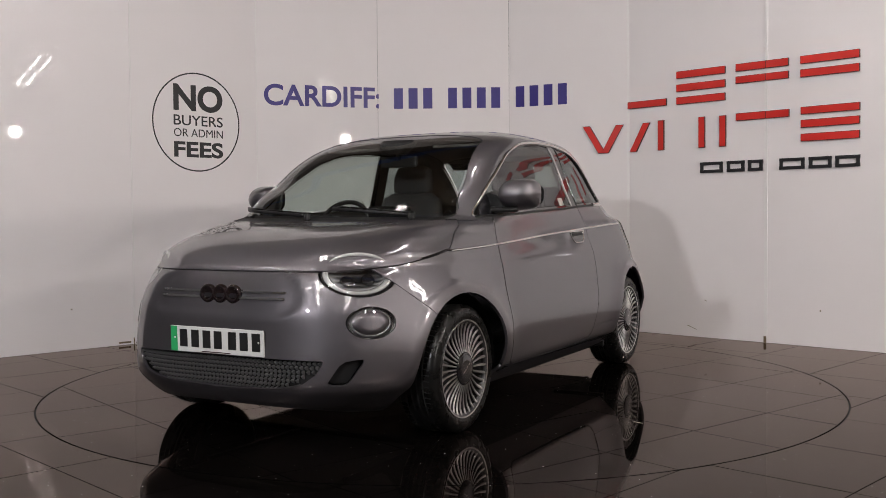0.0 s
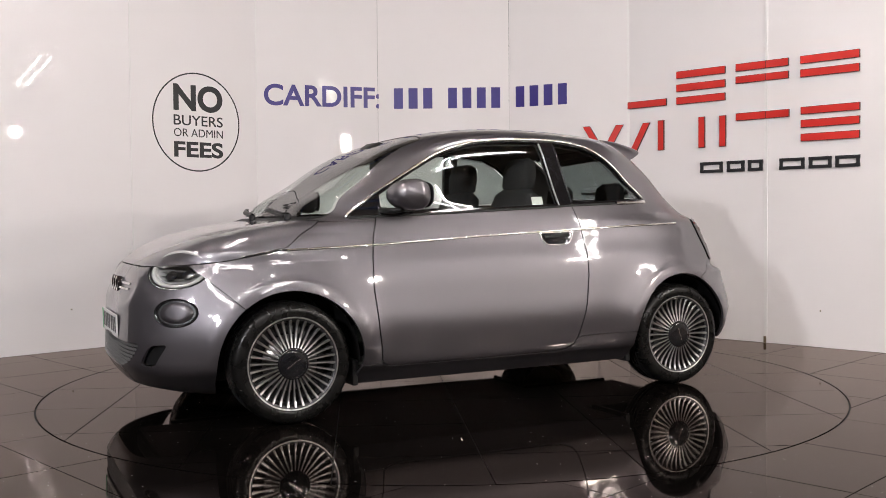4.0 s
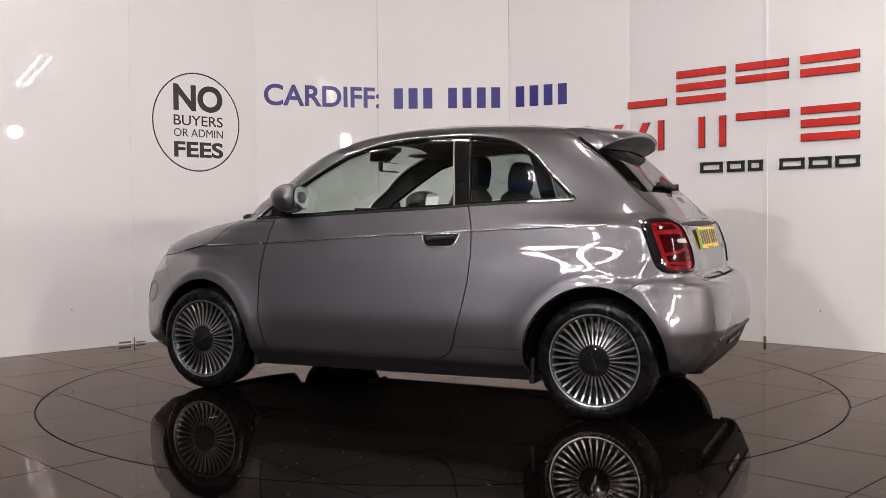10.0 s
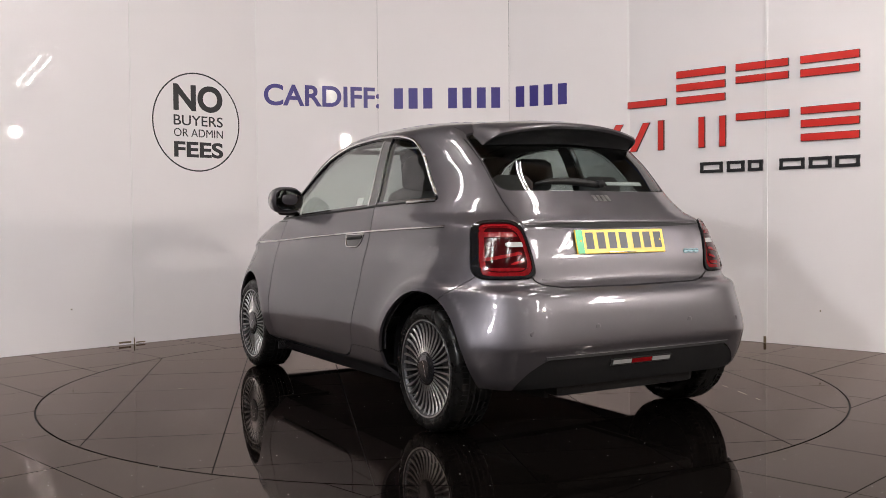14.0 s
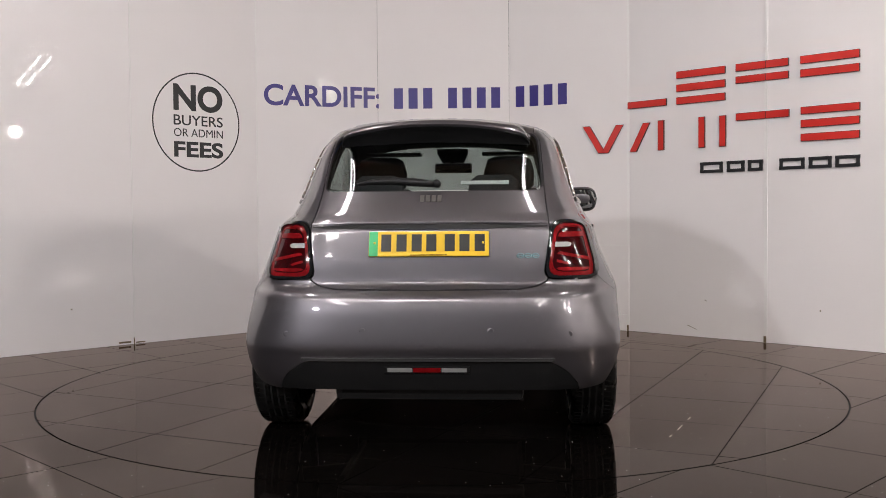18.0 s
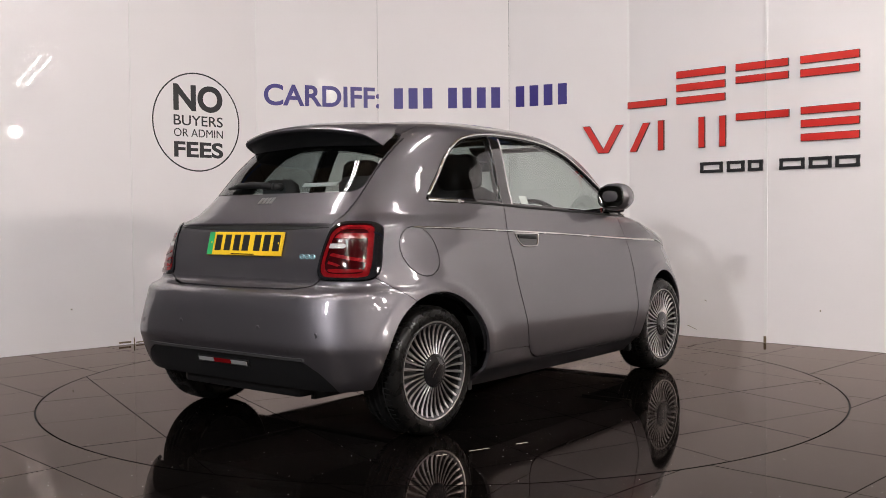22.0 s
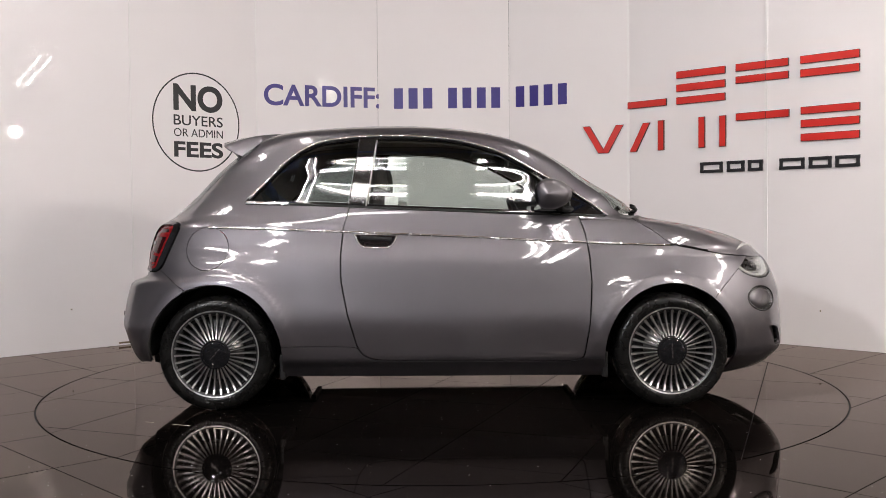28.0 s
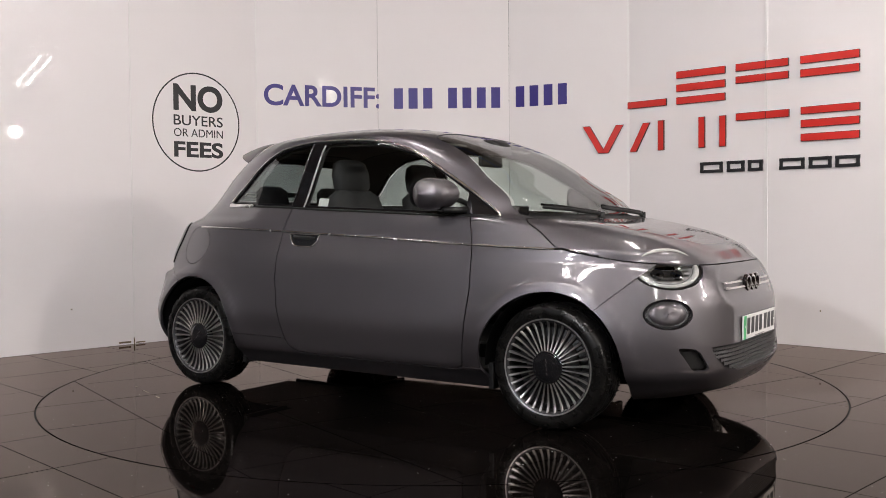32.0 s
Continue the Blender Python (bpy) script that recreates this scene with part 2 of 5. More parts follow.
ROOF_Z, ROOF_X = 1.501, -0.30
nose_x = curve_through([(0.12, 1.71), (0.155, 1.785), (0.21, 1.845), (0.3, 1.882), (0.477, 1.8728), (0.565, 1.8694), (0.654, 1.8457), (0.74, 1.8019), (0.79, 1.7429),
                        (0.85, 1.6314), (0.893, 1.5114), (0.935, 1.3164), (0.964, 1.1427), (0.982, 1.0841), (1.054, 0.9944), (1.15, 0.8599), (1.235, 0.7413), (1.307, 0.6216),
                        (1.368, 0.5014), (1.4142, 0.3788), (1.4469, 0.2606), (1.4682, 0.1432), (1.4912, -0.0929), (1.4983, -0.1922), (1.5002, -0.24), (ROOF_Z, ROOF_X)])
tail_x = curve_through([(0.12, -1.5), (0.16, -1.585), (0.23, -1.640), (0.3, -1.672), (0.40, -1.708), (0.425, -1.7175), (0.55, -1.7078), (0.635, -1.6833), (0.658, -1.6521),
                        (0.672, -1.6071), (0.69, -1.5774), (0.81, -1.5596), (0.91, -1.5334), (0.96, -1.5034), (1, -1.4714), (1.1, -1.3697), (1.31, -1.1571), (1.4, -1.0464),
                        (1.4443, -0.9473), (1.4709, -0.778), (1.4886, -0.5585), (1.4983, -0.4188), (1.5002, -0.366), (ROOF_Z, ROOF_X)])
half_width = curve_through([(0.12, 0.69), (0.16, 0.742), (0.22, 0.797), (0.258, 0.834), (0.32, 0.8486), (0.45, 0.8652), (0.6, 0.8462), (0.75, 0.8188), (0.85, 0.7864), (0.92, 0.768),
                            (0.97, 0.753), (1, 0.743), (1.05, 0.7225), (1.15, 0.6859), (1.25, 0.6533), (1.36, 0.6125), (1.4177, 0.571), (1.4531, 0.5017), (1.4797, 0.39),
                            (1.493, 0.2657), (1.4983, 0.1634), (1.5002, 0.076), (ROOF_Z, 0)])
nose_power = curve_through([(0.12, 3.6), (0.3, 4.2), (0.6, 3.986), (0.76, 3.9015), (0.83, 4.4321), (0.9, 4.433), (0.964, 5.4082), (0.99, 4.6027), (1.25, 7.449),
                            (1.4, 4.9183), (ROOF_Z, 2.2)])
tail_power = curve_through([(0.12, 6.5), (0.3, 7.0), (0.6, 6.0658), (0.7, 6.5873), (0.93, 6.369), (1, 4.3399), (1.06, 4.145), (1.3, 4.2869), (1.4177, 3.8402),
                            (ROOF_Z, 2.2)])
mid_x = curve_through([(0.12, 0.0), (1.15, 0.0), (1.40, -0.15), (ROOF_Z, ROOF_X)])
nose_sweep = curve_through([(0.12, 0), (0.6, 0), (0.76, 0.0085), (0.85, -0.0333), (0.95, -0.0464), (1.05, -0.0353), (1.2, 0.0699), (1.35, 0.0333), (ROOF_Z, 0)])
tail_sweep = curve_through([(0.12, 0), (0.6, 0), (0.76, -0.045), (0.95, -0.0306), (1.05, -0.0315), (1.2, -0.0528), (1.35, -0.0199), (ROOF_Z, 0)])
FRONT_HUB, REAR_HUB, HUB_Z = 1.161, -1.161, 0.287
FLARE, FLARE_WIDTH, FLARE_LIP = 0.022, 0.095, 0.004


def arch_distance(x, z):
    """Signed distance to the nearer wheel arch: below zero inside the opening."""
    f = np.hypot(x - FRONT_HUB, (z - HUB_Z) * 0.99) - 0.346
    r = np.hypot(x - REAR_HUB, (z - HUB_Z) * 0.96) - 0.345
    return np.minimum(f, r)


def ease(t):
    t = np.clip(t, 0, 1)
    return t * t * (3 - 2 * t)


nose_panel = curve_through([(0.50, 0.22), (0.556, 0.33), (0.60, 0.415), (0.65, 0.430), (0.70, 0.400), (0.77, 0.27)])


def nose_relief(y, z):
    """Depth of the shallow panel round the nose badge."""
    y, z = np.abs(np.asarray(y, float)), np.asarray(z, float)
    half = nose_panel(z)
    return 0.009 * ease((half - y) / 0.055) * ease((z - 0.548) / 0.050) * ease((0.766 - z) / 0.022)


def tail_relief(y, z):
    """Depth of the hollow under the tailgate shelf."""
    y, z = np.abs(np.asarray(y, float)), np.asarray(z, float)
    return 0.014 * ease((0.958 - z) / 0.022) * ease((z - 0.70) / 0.21) * ease((0.540 - y) / 0.09)


def flare(x, y, z):
    """How far the arches swell out of the side."""
    d = np.clip(arch_distance(x, z) - 0.01, 0, 1)
    lip = FLARE * np.exp(-(d / FLARE_WIDTH) ** 2) + FLARE_LIP * (1 - ease((d - 0.035) / 0.020))
    return lip * np.clip((y - 0.55) / 0.2, 0, 1) * np.clip((z - 0.20) / 0.14, 0, 1) * (z < 0.95)


def contour(z, a):
    """The plan contour at height z: a runs 0 (nose centre) .. 1 (side) .. 2 (tail centre)."""
    w, xm = half_width(z), mid_x(z)
    front = a <= 1
    ang = np.where(front, a, 2 - a) * (np.pi / 2)
    p = np.where(front, nose_power(z), tail_power(z))
    reach = np.where(front, nose_x(z), tail_x(z)) - xm
    swept = np.where(front, nose_sweep(z), -tail_sweep(z))
    c = np.clip(np.cos(ang), 0, 1) ** (2 / p)
    s = np.clip(np.sin(ang), 0, 1) ** (2 / p)
    return xm + reach * c - swept * s * s * c, w * s


def skin(z, a):
    """The body's left half with its reliefs and flared arches."""
    z, a = np.broadcast_arrays(np.asarray(z, float), np.asarray(a, float))
    x, y = contour(z, a)
    x = np.where(a <= 0.97, x - nose_relief(y, z), np.where(a >= 1.03, x + tail_relief(y, z), x))
    return x, y + flare(x, y, z), z


def shell_grid(step=0.022, around=132):
    """Points of the left half, evenly spaced: arrays (levels, around, 3)."""
    zz = np.linspace(0.12, ROOF_Z - 1e-4, 6000)
    move = np.sqrt(np.diff(zz) ** 2 + np.maximum(np.abs(np.diff(nose_x(zz))), np.maximum(np.abs(np.diff(tail_x(zz))), np.abs(np.diff(half_width(zz))))) ** 2)
    run = np.concatenate([[0], np.cumsum(move)])
    levels = np.interp(np.linspace(0, run[-1], int(run[-1] / step)), run, zz)
    half = around // 2
    rows = []
    for z in levels:
        row = []
        for lo, hi in ((0, 1), (1, 2)):
            a = lo + (hi - lo) * np.linspace(0, 1, 900)
            x, y, _ = skin(z, a)
            s = np.concatenate([[0], np.cumsum(np.hypot(np.diff(x), np.diff(y)))])
            aa = np.interp(np.linspace(0, s[-1], half + 1), s, a)
            row.append(aa if lo == 0 else aa[1:])
        rows.append(np.concatenate(row))
    a = np.array(rows)
    z = np.repeat(levels[:, None], a.shape[1], 1)
    x, y, z = skin(z, a)
    return np.stack([x, y, z], 2)


def solve_side(x, z):
    """How far out the side lies at (x, z), found by halving."""
    front = x >= mid_x(z)
    lo, hi = np.where(front, 0.0, 1.0), np.where(front, 1.0, 2.0)
    for _ in range(30):
        mid = (lo + hi) / 2
        far = contour(z, mid)[0] > x
        lo, hi = np.where(far, mid, lo), np.where(far, hi, mid)
    y = contour(z, lo)[1]
    return y + flare(x, y, z)


def solve_end(y, z, front):
    """How far forward (or back) the nose (or tail) lies at (y, z), found by halving."""
    lo, hi = np.zeros(y.shape), np.ones(y.shape)
    for _ in range(30):
        mid = (lo + hi) / 2
        near = contour(z, mid if front else 2 - mid)[1] < y
        lo, hi = np.where(near, mid, lo), np.where(near, hi, mid)
    x = contour(z, lo if front else 2 - lo)[0]
    return x - nose_relief(y, z) if front else x + tail_relief(y, z)


class Table:
    """A function of two numbers kept on an even grid and read between its points."""

    def __init__(self, rule, u0, u1, nu, v0, v1, nv):
        u, v = np.meshgrid(np.linspace(u0, u1, nu), np.linspace(v0, v1, nv), indexing="ij")
        self.rows = rule(u, v).tolist()
        self.u0, self.v0, self.nu, self.nv = u0, v0, nu, nv
        self.ku, self.kv = (nu - 1) / (u1 - u0), (nv - 1) / (v1 - v0)

    def at(self, u, v):
        a = min(max((float(u) - self.u0) * self.ku, 0.0), self.nu - 1.001)
        b = min(max((float(v) - self.v0) * self.kv, 0.0), self.nv - 1.001)
        i, j = int(a), int(b)
        s, t = a - i, b - j
        p, q = self.rows[i], self.rows[i + 1]
        return (p[j] * (1 - t) + p[j + 1] * t) * (1 - s) + (q[j] * (1 - t) + q[j + 1] * t) * s


SIDES = Table(solve_side, -1.72, 1.90, 725, 0.12, ROOF_Z - 0.0002, 500)
NOSE = Table(lambda y, z: solve_end(y, z, True), 0.0, 0.92, 231, 0.12, ROOF_Z - 0.0002, 600)
TAIL = Table(lambda y, z: solve_end(y, z, False), 0.0, 0.92, 231, 0.12, ROOF_Z - 0.0002, 600)


def side_y(x, z):
    return SIDES.at(x, z)


def end_x(y, z, front=True):
    return (NOSE if front else TAIL).at(abs(y), z)


def outline_distance(u, v, points, rounding=0.0):
    """Signed distance in the plane to a closed outline, below zero inside."""
    q = np.array(points, float)
    best = np.full(np.shape(u), 1e9)
    inside = np.zeros(np.shape(u), bool)
    for (ax, ay), (bx, by) in zip(q, np.roll(q, -1, 0)):
        ex, ey = bx - ax, by - ay
        s = np.clip(((u - ax) * ex + (v - ay) * ey) / (ex * ex + ey * ey + 1e-12), 0, 1)
        best = np.minimum(best, np.hypot(u - ax - s * ex, v - ay - s * ey))
        if abs(ey) > 1e-12:
            cross = ((ay > v) != (by > v)) & (u < ex * (v - ay) / ey + ax)
            inside ^= cross
    return np.where(inside, -best, best) - rounding


def smooth_loop(points, each=8):
    """A closed smooth loop through the points."""
    q = np.array(points, float)
    out = []
    n = len(q)
    for i in range(n):
        a, b, c, d = q[i - 1], q[i], q[(i + 1) % n], q[(i + 2) % n]
        for k in range(each):
            t = k / each
            out.append(0.5 * (2 * b + (c - a) * t + (2 * a - 5 * b + 4 * c - d) * t * t + (3 * b - a - 3 * c + d) * t ** 3))
    return np.array(out)


class Skin:
    """The left half of the body as polygons with labels; cut() parts it along zero lines."""

    def __init__(self, step, around):
        g = shell_grid(step, around)
        du, dv = np.gradient(g, axis=1), np.gradient(g, axis=0)
        nrm = np.cross(dv, du)
        nrm /= np.linalg.norm(nrm, axis=2, keepdims=True) + 1e-12
        nrm[:, 0, 1] = 0
        nrm[:, -1, 1] = 0
        nrm /= np.linalg.norm(nrm, axis=2, keepdims=True) + 1e-12
        out = (nrm * (g - np.array([0, 0, 0.6]))).sum(2)
        if np.median(out) < 0:
            nrm = -nrm
        n, m = g.shape[:2]
        i = np.arange(n * m).reshape(n, m)
        self.p = [tuple(q) for q in g.reshape(-1, 3)]
        self.n = [tuple(q) for q in nrm.reshape(-1, 3)]
        quads = np.stack([i[:-1, :-1], i[:-1, 1:], i[1:, 1:], i[1:, :-1]], -1).reshape(-1, 4)
        self.faces = {"shell": [list(map(int, f)) for f in quads]}

    def cut(self, source, inside, rule, gap=0.0, seam=None):
        """Moves what lies where rule < -gap from source to inside; the strip within the gap is dropped (or kept under the name seam)."""
        pts = np.array(self.p)
        d = rule(pts[:, 0], pts[:, 1], pts[:, 2])
        faces = self.faces[source]
        keep, took, mid = [], [], []
        cache = {}

        def crossing(i, j, level):
            key = (min(i, j), max(i, j), level)
            if key not in cache:
                t = (level - d[i]) / (d[j] - d[i])
                a, b = np.array(self.p[i]), np.array(self.p[j])
                na, nb = np.array(self.n[i]), np.array(self.n[j])
                nn = na + (nb - na) * t
                self.p.append(tuple(a + (b - a) * t))
                self.n.append(tuple(nn / (np.linalg.norm(nn) + 1e-12)))
                cache[key] = len(self.p) - 1
            return cache[key]

        def clip(f, vals, level, below):
            out, ov = [], []
            for k in range(len(f)):
                i, j = f[k], f[(k + 1) % len(f)]
                di, dj = vals[k], vals[(k + 1) % len(f)]
                ini, inj = (di <= level, dj <= level) if below else (di > level, dj > level)
                if ini:
                    out.append(i)
                    ov.append(di)
                if ini != inj:
                    if i < len(d) and j < len(d):
                        c = crossing(i, j, level)
                    else:
                        c = None
                    if c is not None:
                        out.append(c)
                        ov.append(level)
            return out, ov

        for f in faces:
            vals = [d[i] for i in f]
            lo, hi = min(vals), max(vals)
            if hi <= -gap:
                took.append(f)
            elif lo > gap:
                keep.append(f)
            else:
                a, _ = clip(f, vals, -gap, True)
                b, _ = clip(f, vals, gap, False)
                if len(a) > 2:
                    took.append(a)
                if len(b) > 2:
                    keep.append(b)
        self.faces[source] = keep
        self.faces.setdefault(inside, []).extend(took)


# ---- the lines along which the body is parted ----
WINDOW_LINE = [(-1.035, 1.062), (-0.985, 1.118), (-0.92, 1.180), (-0.835, 1.272), (-0.748, 1.338), (-0.645, 1.384), (-0.447, 1.413), (-0.20, 1.415),
               (-0.0, 1.402), (0.131, 1.380), (0.301, 1.327), (0.447, 1.249), (0.553, 1.188), (0.701, 1.099), (0.861, 0.977), (0.69, 0.985),
               (0.44, 0.993), (0.124, 1.008), (-0.29, 1.026), (-0.487, 1.038), (-0.763, 1.050), (-1.0, 1.052)]
DOOR_LINE = [(-0.477, 1.04), (-0.508, 0.932), (-0.522, 0.778), (-0.517, 0.658), (-0.487, 0.503), (-0.438, 0.33), (-0.413, 0.287), (-0.353, 0.26), (-0.25, 0.252),
             (0.20, 0.247), (0.66, 0.244), (0.71, 0.262), (0.737, 0.434), (0.752, 0.641), (0.744, 0.785), (0.728, 0.888), (0.698, 0.985), (0.688, 1.11), (0.2, 1.2)]
HATCH_LINE = [(-0.39, 0.668), (0.0, 0.664), (0.39, 0.668), (0.47, 0.679), (0.512, 0.70), (0.527, 0.74), (0.524, 0.94), (0.512, 1.10), (0.50, 1.42), (-0.5, 1.42), (-0.6, 1.0)]
GRILLE_LINE = [(-0.5, 0.392), (0.0, 0.397), (0.30, 0.395), (0.525, 0.392), (0.49, 0.335), (0.44, 0.298), (0.37, 0.279), (0.29, 0.268), (0.0, 0.258), (-0.5, 0.27)]
DUCT_LINE = [(0.583, 0.385), (0.648, 0.398), (0.652, 0.385), (0.605, 0.297), (0.59, 0.289), (0.535, 0.288), (0.53, 0.295)]
VALANCE_LINE = [(-0.6, 0.372), (0.0, 0.374), (0.50, 0.370), (0.535, 0.362), (0.60, 0.318), (0.64, 0.265), (0.66, 0.15), (-0.6, 0.15)]
hood_edge = curve_through([(0.93, 1.02), (0.983, 0.966), (1.09, 0.898), (1.175, 0.834), (1.20, 0.826), (1.34, 0.797), (1.493, 0.772), (1.60, 0.762), (1.744, 0.752), (2.0, 0.747)])
sill_top = curve_through([(-0.95, 0.333), (-0.48, 0.327), (-0.44, 0.322), (-0.40, 0.275), (-0.30, 0.25), (0.60, 0.243), (0.71, 0.258), (0.95, 0.258)])
floor_line = curve_through([(-1.9, 0.240), (-1.6, 0.238), (-1.49, 0.248), (-1.4, 0.20), (-0.8, 0.165), (0.8, 0.155), (1.45, 0.135), (1.6, 0.148), (1.75, 0.172), (1.95, 0.205)])
bumper_seam = curve_through([(0.1, 1.28), (0.45, 1.28), (0.571, 1.398), (0.717, 1.559), (0.80, 1.65)])
rear_seam = curve_through([(0.1, -1.30), (0.60, -1.30), (0.66, -1.375), (0.73, -1.47), (0.80, -1.55)])
B_TOP, B_LOW = (-0.431, 1.398), (-0.487, 1.036)


def pillar_x(z):
    return B_LOW[0] + (B_TOP[0] - B_LOW[0]) * (z - B_LOW[1]) / (B_TOP[1] - B_LOW[1])


def soft_max(*d):
    """The greater of several distances with a rounded corner."""
    m = d[0]
    for e in d[1:]:
        h = np.clip(0.5 + 0.5 * (m - e) / 0.05, 0, 1)
        m = e + (m - e) * h + 0.05 * h * (1 - h)
    return m


def lamp_rule(cx, cy, cz, ex, ey, long, tall, tilt=0.0):
    def rule(x, y, z):
        h = (x - cx) * ex + (y - cy) * ey
        v = z - cz - tilt * h
        return (np.hypot(h / long, v / tall) - 1) * min(long, tall) + np.where(np.hypot(x - cx, y - cy) > 0.4, 1.0, 0.0)
    return rule


def window_rule(x, y, z):
    return outline_distance(x, z, WINDOW_LINE) + np.where(y < 0.35, 1.0, 0)


head_rule = lamp_rule(1.632, 0.565, 0.735, -0.75, 0.66, 0.162, 0.086)
fog_rule = lamp_rule(1.672, 0.66, 0.542, -0.83, 0.55, 0.108, 0.065)


def tail_rule(x, y, z):
    return soft_max((0.533 + 0.15 * (z - 0.955)) - y, (x + 1.352 + 0.40 * (0.955 - z)) * 0.85, z - 0.962, 0.708 - z) + np.where(x > -1, 1.0, 0)


def cut_body(step=0.019, around=156):
    s = Skin(step, around)
    c = s.cut
    c("shell", "drop", lambda x, y, z: z - floor_line(x))
    c("shell", "drop", lambda x, y, z: arch_distance(x, z) + np.where(y < 0.42, 1.0, 0))
    c("shell", "windscreen", lambda x, y, z: soft_max(0.275 - x + 0.25 * y * y, y - (0.662 - 0.36 * (z - 0.985)), 0.990 - z), 0.004)
    c("shell", "rear_window", lambda x, y, z: soft_max(x + 0.9, y - (0.505 - 0.06 * (z - 1.1)), 1.098 - z, z - 1.385), 0.003)
    c("shell", "window_band", window_rule, 0.0)
    c("shell", "tail_light", tail_rule, 0.003)
    c("shell", "tailgate", lambda x, y, z: outline_distance(y, z, HATCH_LINE) + np.where(x > -0.98, 1.0, 0), 0.0025)
    c("shell", "hood", lambda x, y, z: np.maximum(hood_edge(x) - z, z - 0.967) + np.where(x < 0.8, 1.0, 0), 0.0025)
    c("shell", "cowl", lambda x, y, z: np.maximum(np.maximum(y - 0.655, 0.967 - z), z - 1.0) + np.where(x < 0.6, 1.0, 0), 0.0)
    c("shell", "front_bumper", lambda x, y, z: np.maximum(bumper_seam(z) - x, z - 0.80), 0.002)
    c("shell", "rear_bumper", lambda x, y, z: np.maximum(x - rear_seam(z), z - 0.76), 0.002)
    c("shell", "door", lambda x, y, z: outline_distance(x, z, DOOR_LINE) + np.where(y < 0.35, 1.0, 0), 0.0032)
    c("shell", "sill", lambda x, y, z: z - sill_top(x) + np.where(np.abs(x) > 1.0, 1.0, 0), 0.0015)
    c("shell", "fender", lambda x, y, z: np.maximum(0.6 - x, z - 0.962), 0.0015)
    c("shell", "roof", lambda x, y, z: np.maximum(y - 0.475, 1.36 - z), 0.0015)
    c("front_bumper", "headlight", head_rule, 0.003)
    c("front_bumper", "fog_lamp", fog_rule, 0.002)
    c("front_bumper", "grille", lambda x, y, z: outline_distance(y, z, GRILLE_LINE) + np.where(x < 1.0, 1.0, 0), 0.0)
    c("front_bumper", "duct", lambda x, y, z: outline_distance(y, z, DUCT_LINE) + np.where(x < 1.0, 1.0, 0), 0.0)
    c("rear_bumper", "valance", lambda x, y, z: outline_distance(y, z, VALANCE_LINE) + np.where(x > -1.0, 1.0, 0), 0.001)
    # tail lamp: black rim, red ring, dark red bowl, clear bar
    c("tail_light", "tail_red", lambda x, y, z: np.maximum(tail_rule(x, y, z) + 0.014, (x + 1.390 + 0.40 * (0.955 - z)) * 0.85), 0.0)
    c("tail_red", "tail_bowl", lambda x, y, z: np.maximum(tail_rule(x, y, z) + 0.030, (x + 1.412 + 0.40 * (0.955 - z)) * 0.85), 0.0)
    c("tail_bowl", "tail_bar", lambda x, y, z: np.maximum(np.maximum(np.abs(z - 0.857) - 0.010, y - 0.622), 0.012 + tail_rule(x, y, z)), 0.0)
    c("tail_bowl", "tail_hook", lambda x, y, z: np.maximum(np.abs(z - 0.780 + 0.25 * (y - 0.58)) - 0.006, np.abs(y - 0.585) - 0.034), 0.0)
    c("tail_bowl", "tail_dash", lambda x, y, z: np.maximum(np.abs(z - 0.900) - 0.011, 0.036 + tail_rule(x, y, z)), 0.0)
    c("tail_bowl", "tail_blade", lambda x, y, z: np.maximum(np.abs(z - 0.818 + 0.20 * (y - 0.58)) - 0.007, 0.040 + tail_rule(x, y, z)), 0.0)
    c("tail_bowl", "tail_foot", lambda x, y, z: np.maximum(np.abs(z - 0.749) - 0.009, 0.034 + tail_rule(x, y, z)), 0.0)
    c("tail_red", "tail_gap", lambda x, y, z: np.maximum(tail_rule(x, y, z) + 0.024, 0.012 - np.abs(tail_rule(x, y, z) + 0.040)), 0.0)
    # window band: glass, black pillar and the bright strip round the top
    c("window_band", "inner_band", lambda x, y, z: np.where(z < 1.045 - 0.0427 * x, outline_distance(x, z, WINDOW_LINE) - 0.02, window_rule(x, y, z) + 0.014))
    c("inner_band", "door_window", lambda x, y, z: np.maximum(np.maximum(window_rule(x, y, z) + 0.020, pillar_x(z) + 0.094 - x), x - 0.66), 0.002)
    c("inner_band", "quarter_window", lambda x, y, z: np.maximum(window_rule(x, y, z) + 0.020, x - pillar_x(z) + 0.004), 0.002)
    return s


# ---- the hall ----
CORNERS = {"L3": (-4.10, 0.22), "L2": (-3.27, 1.02), "L1": (-2.44, 1.83), "L0": (-1.60, 2.61), "C1": (-0.565, 2.95), "C2": (0.62, 2.92),
           "R0": (1.60, 2.44), "R1": (2.49, 1.60), "R2": (3.37, 0.77), "R3": (4.25, -0.06)}
PANELS = ["L3", "L2", "L1", "L0", "C1", "C2", "R0", "R1", "R2", "R3"]
WALL_TOP = 3.06


def panel_frame(a, b):
    """The pose of a wall panel: x along it from corner a to b, z up, y into the wall."""
    (ax, ay), (bx, by) = CORNERS[a], CORNERS[b]
    return Matrix.Translation((ax, ay, 0)) @ Matrix.Rotation(math.atan2(by - ay, bx - ax), 4, "Z"), math.hypot(bx - ax, by - ay)


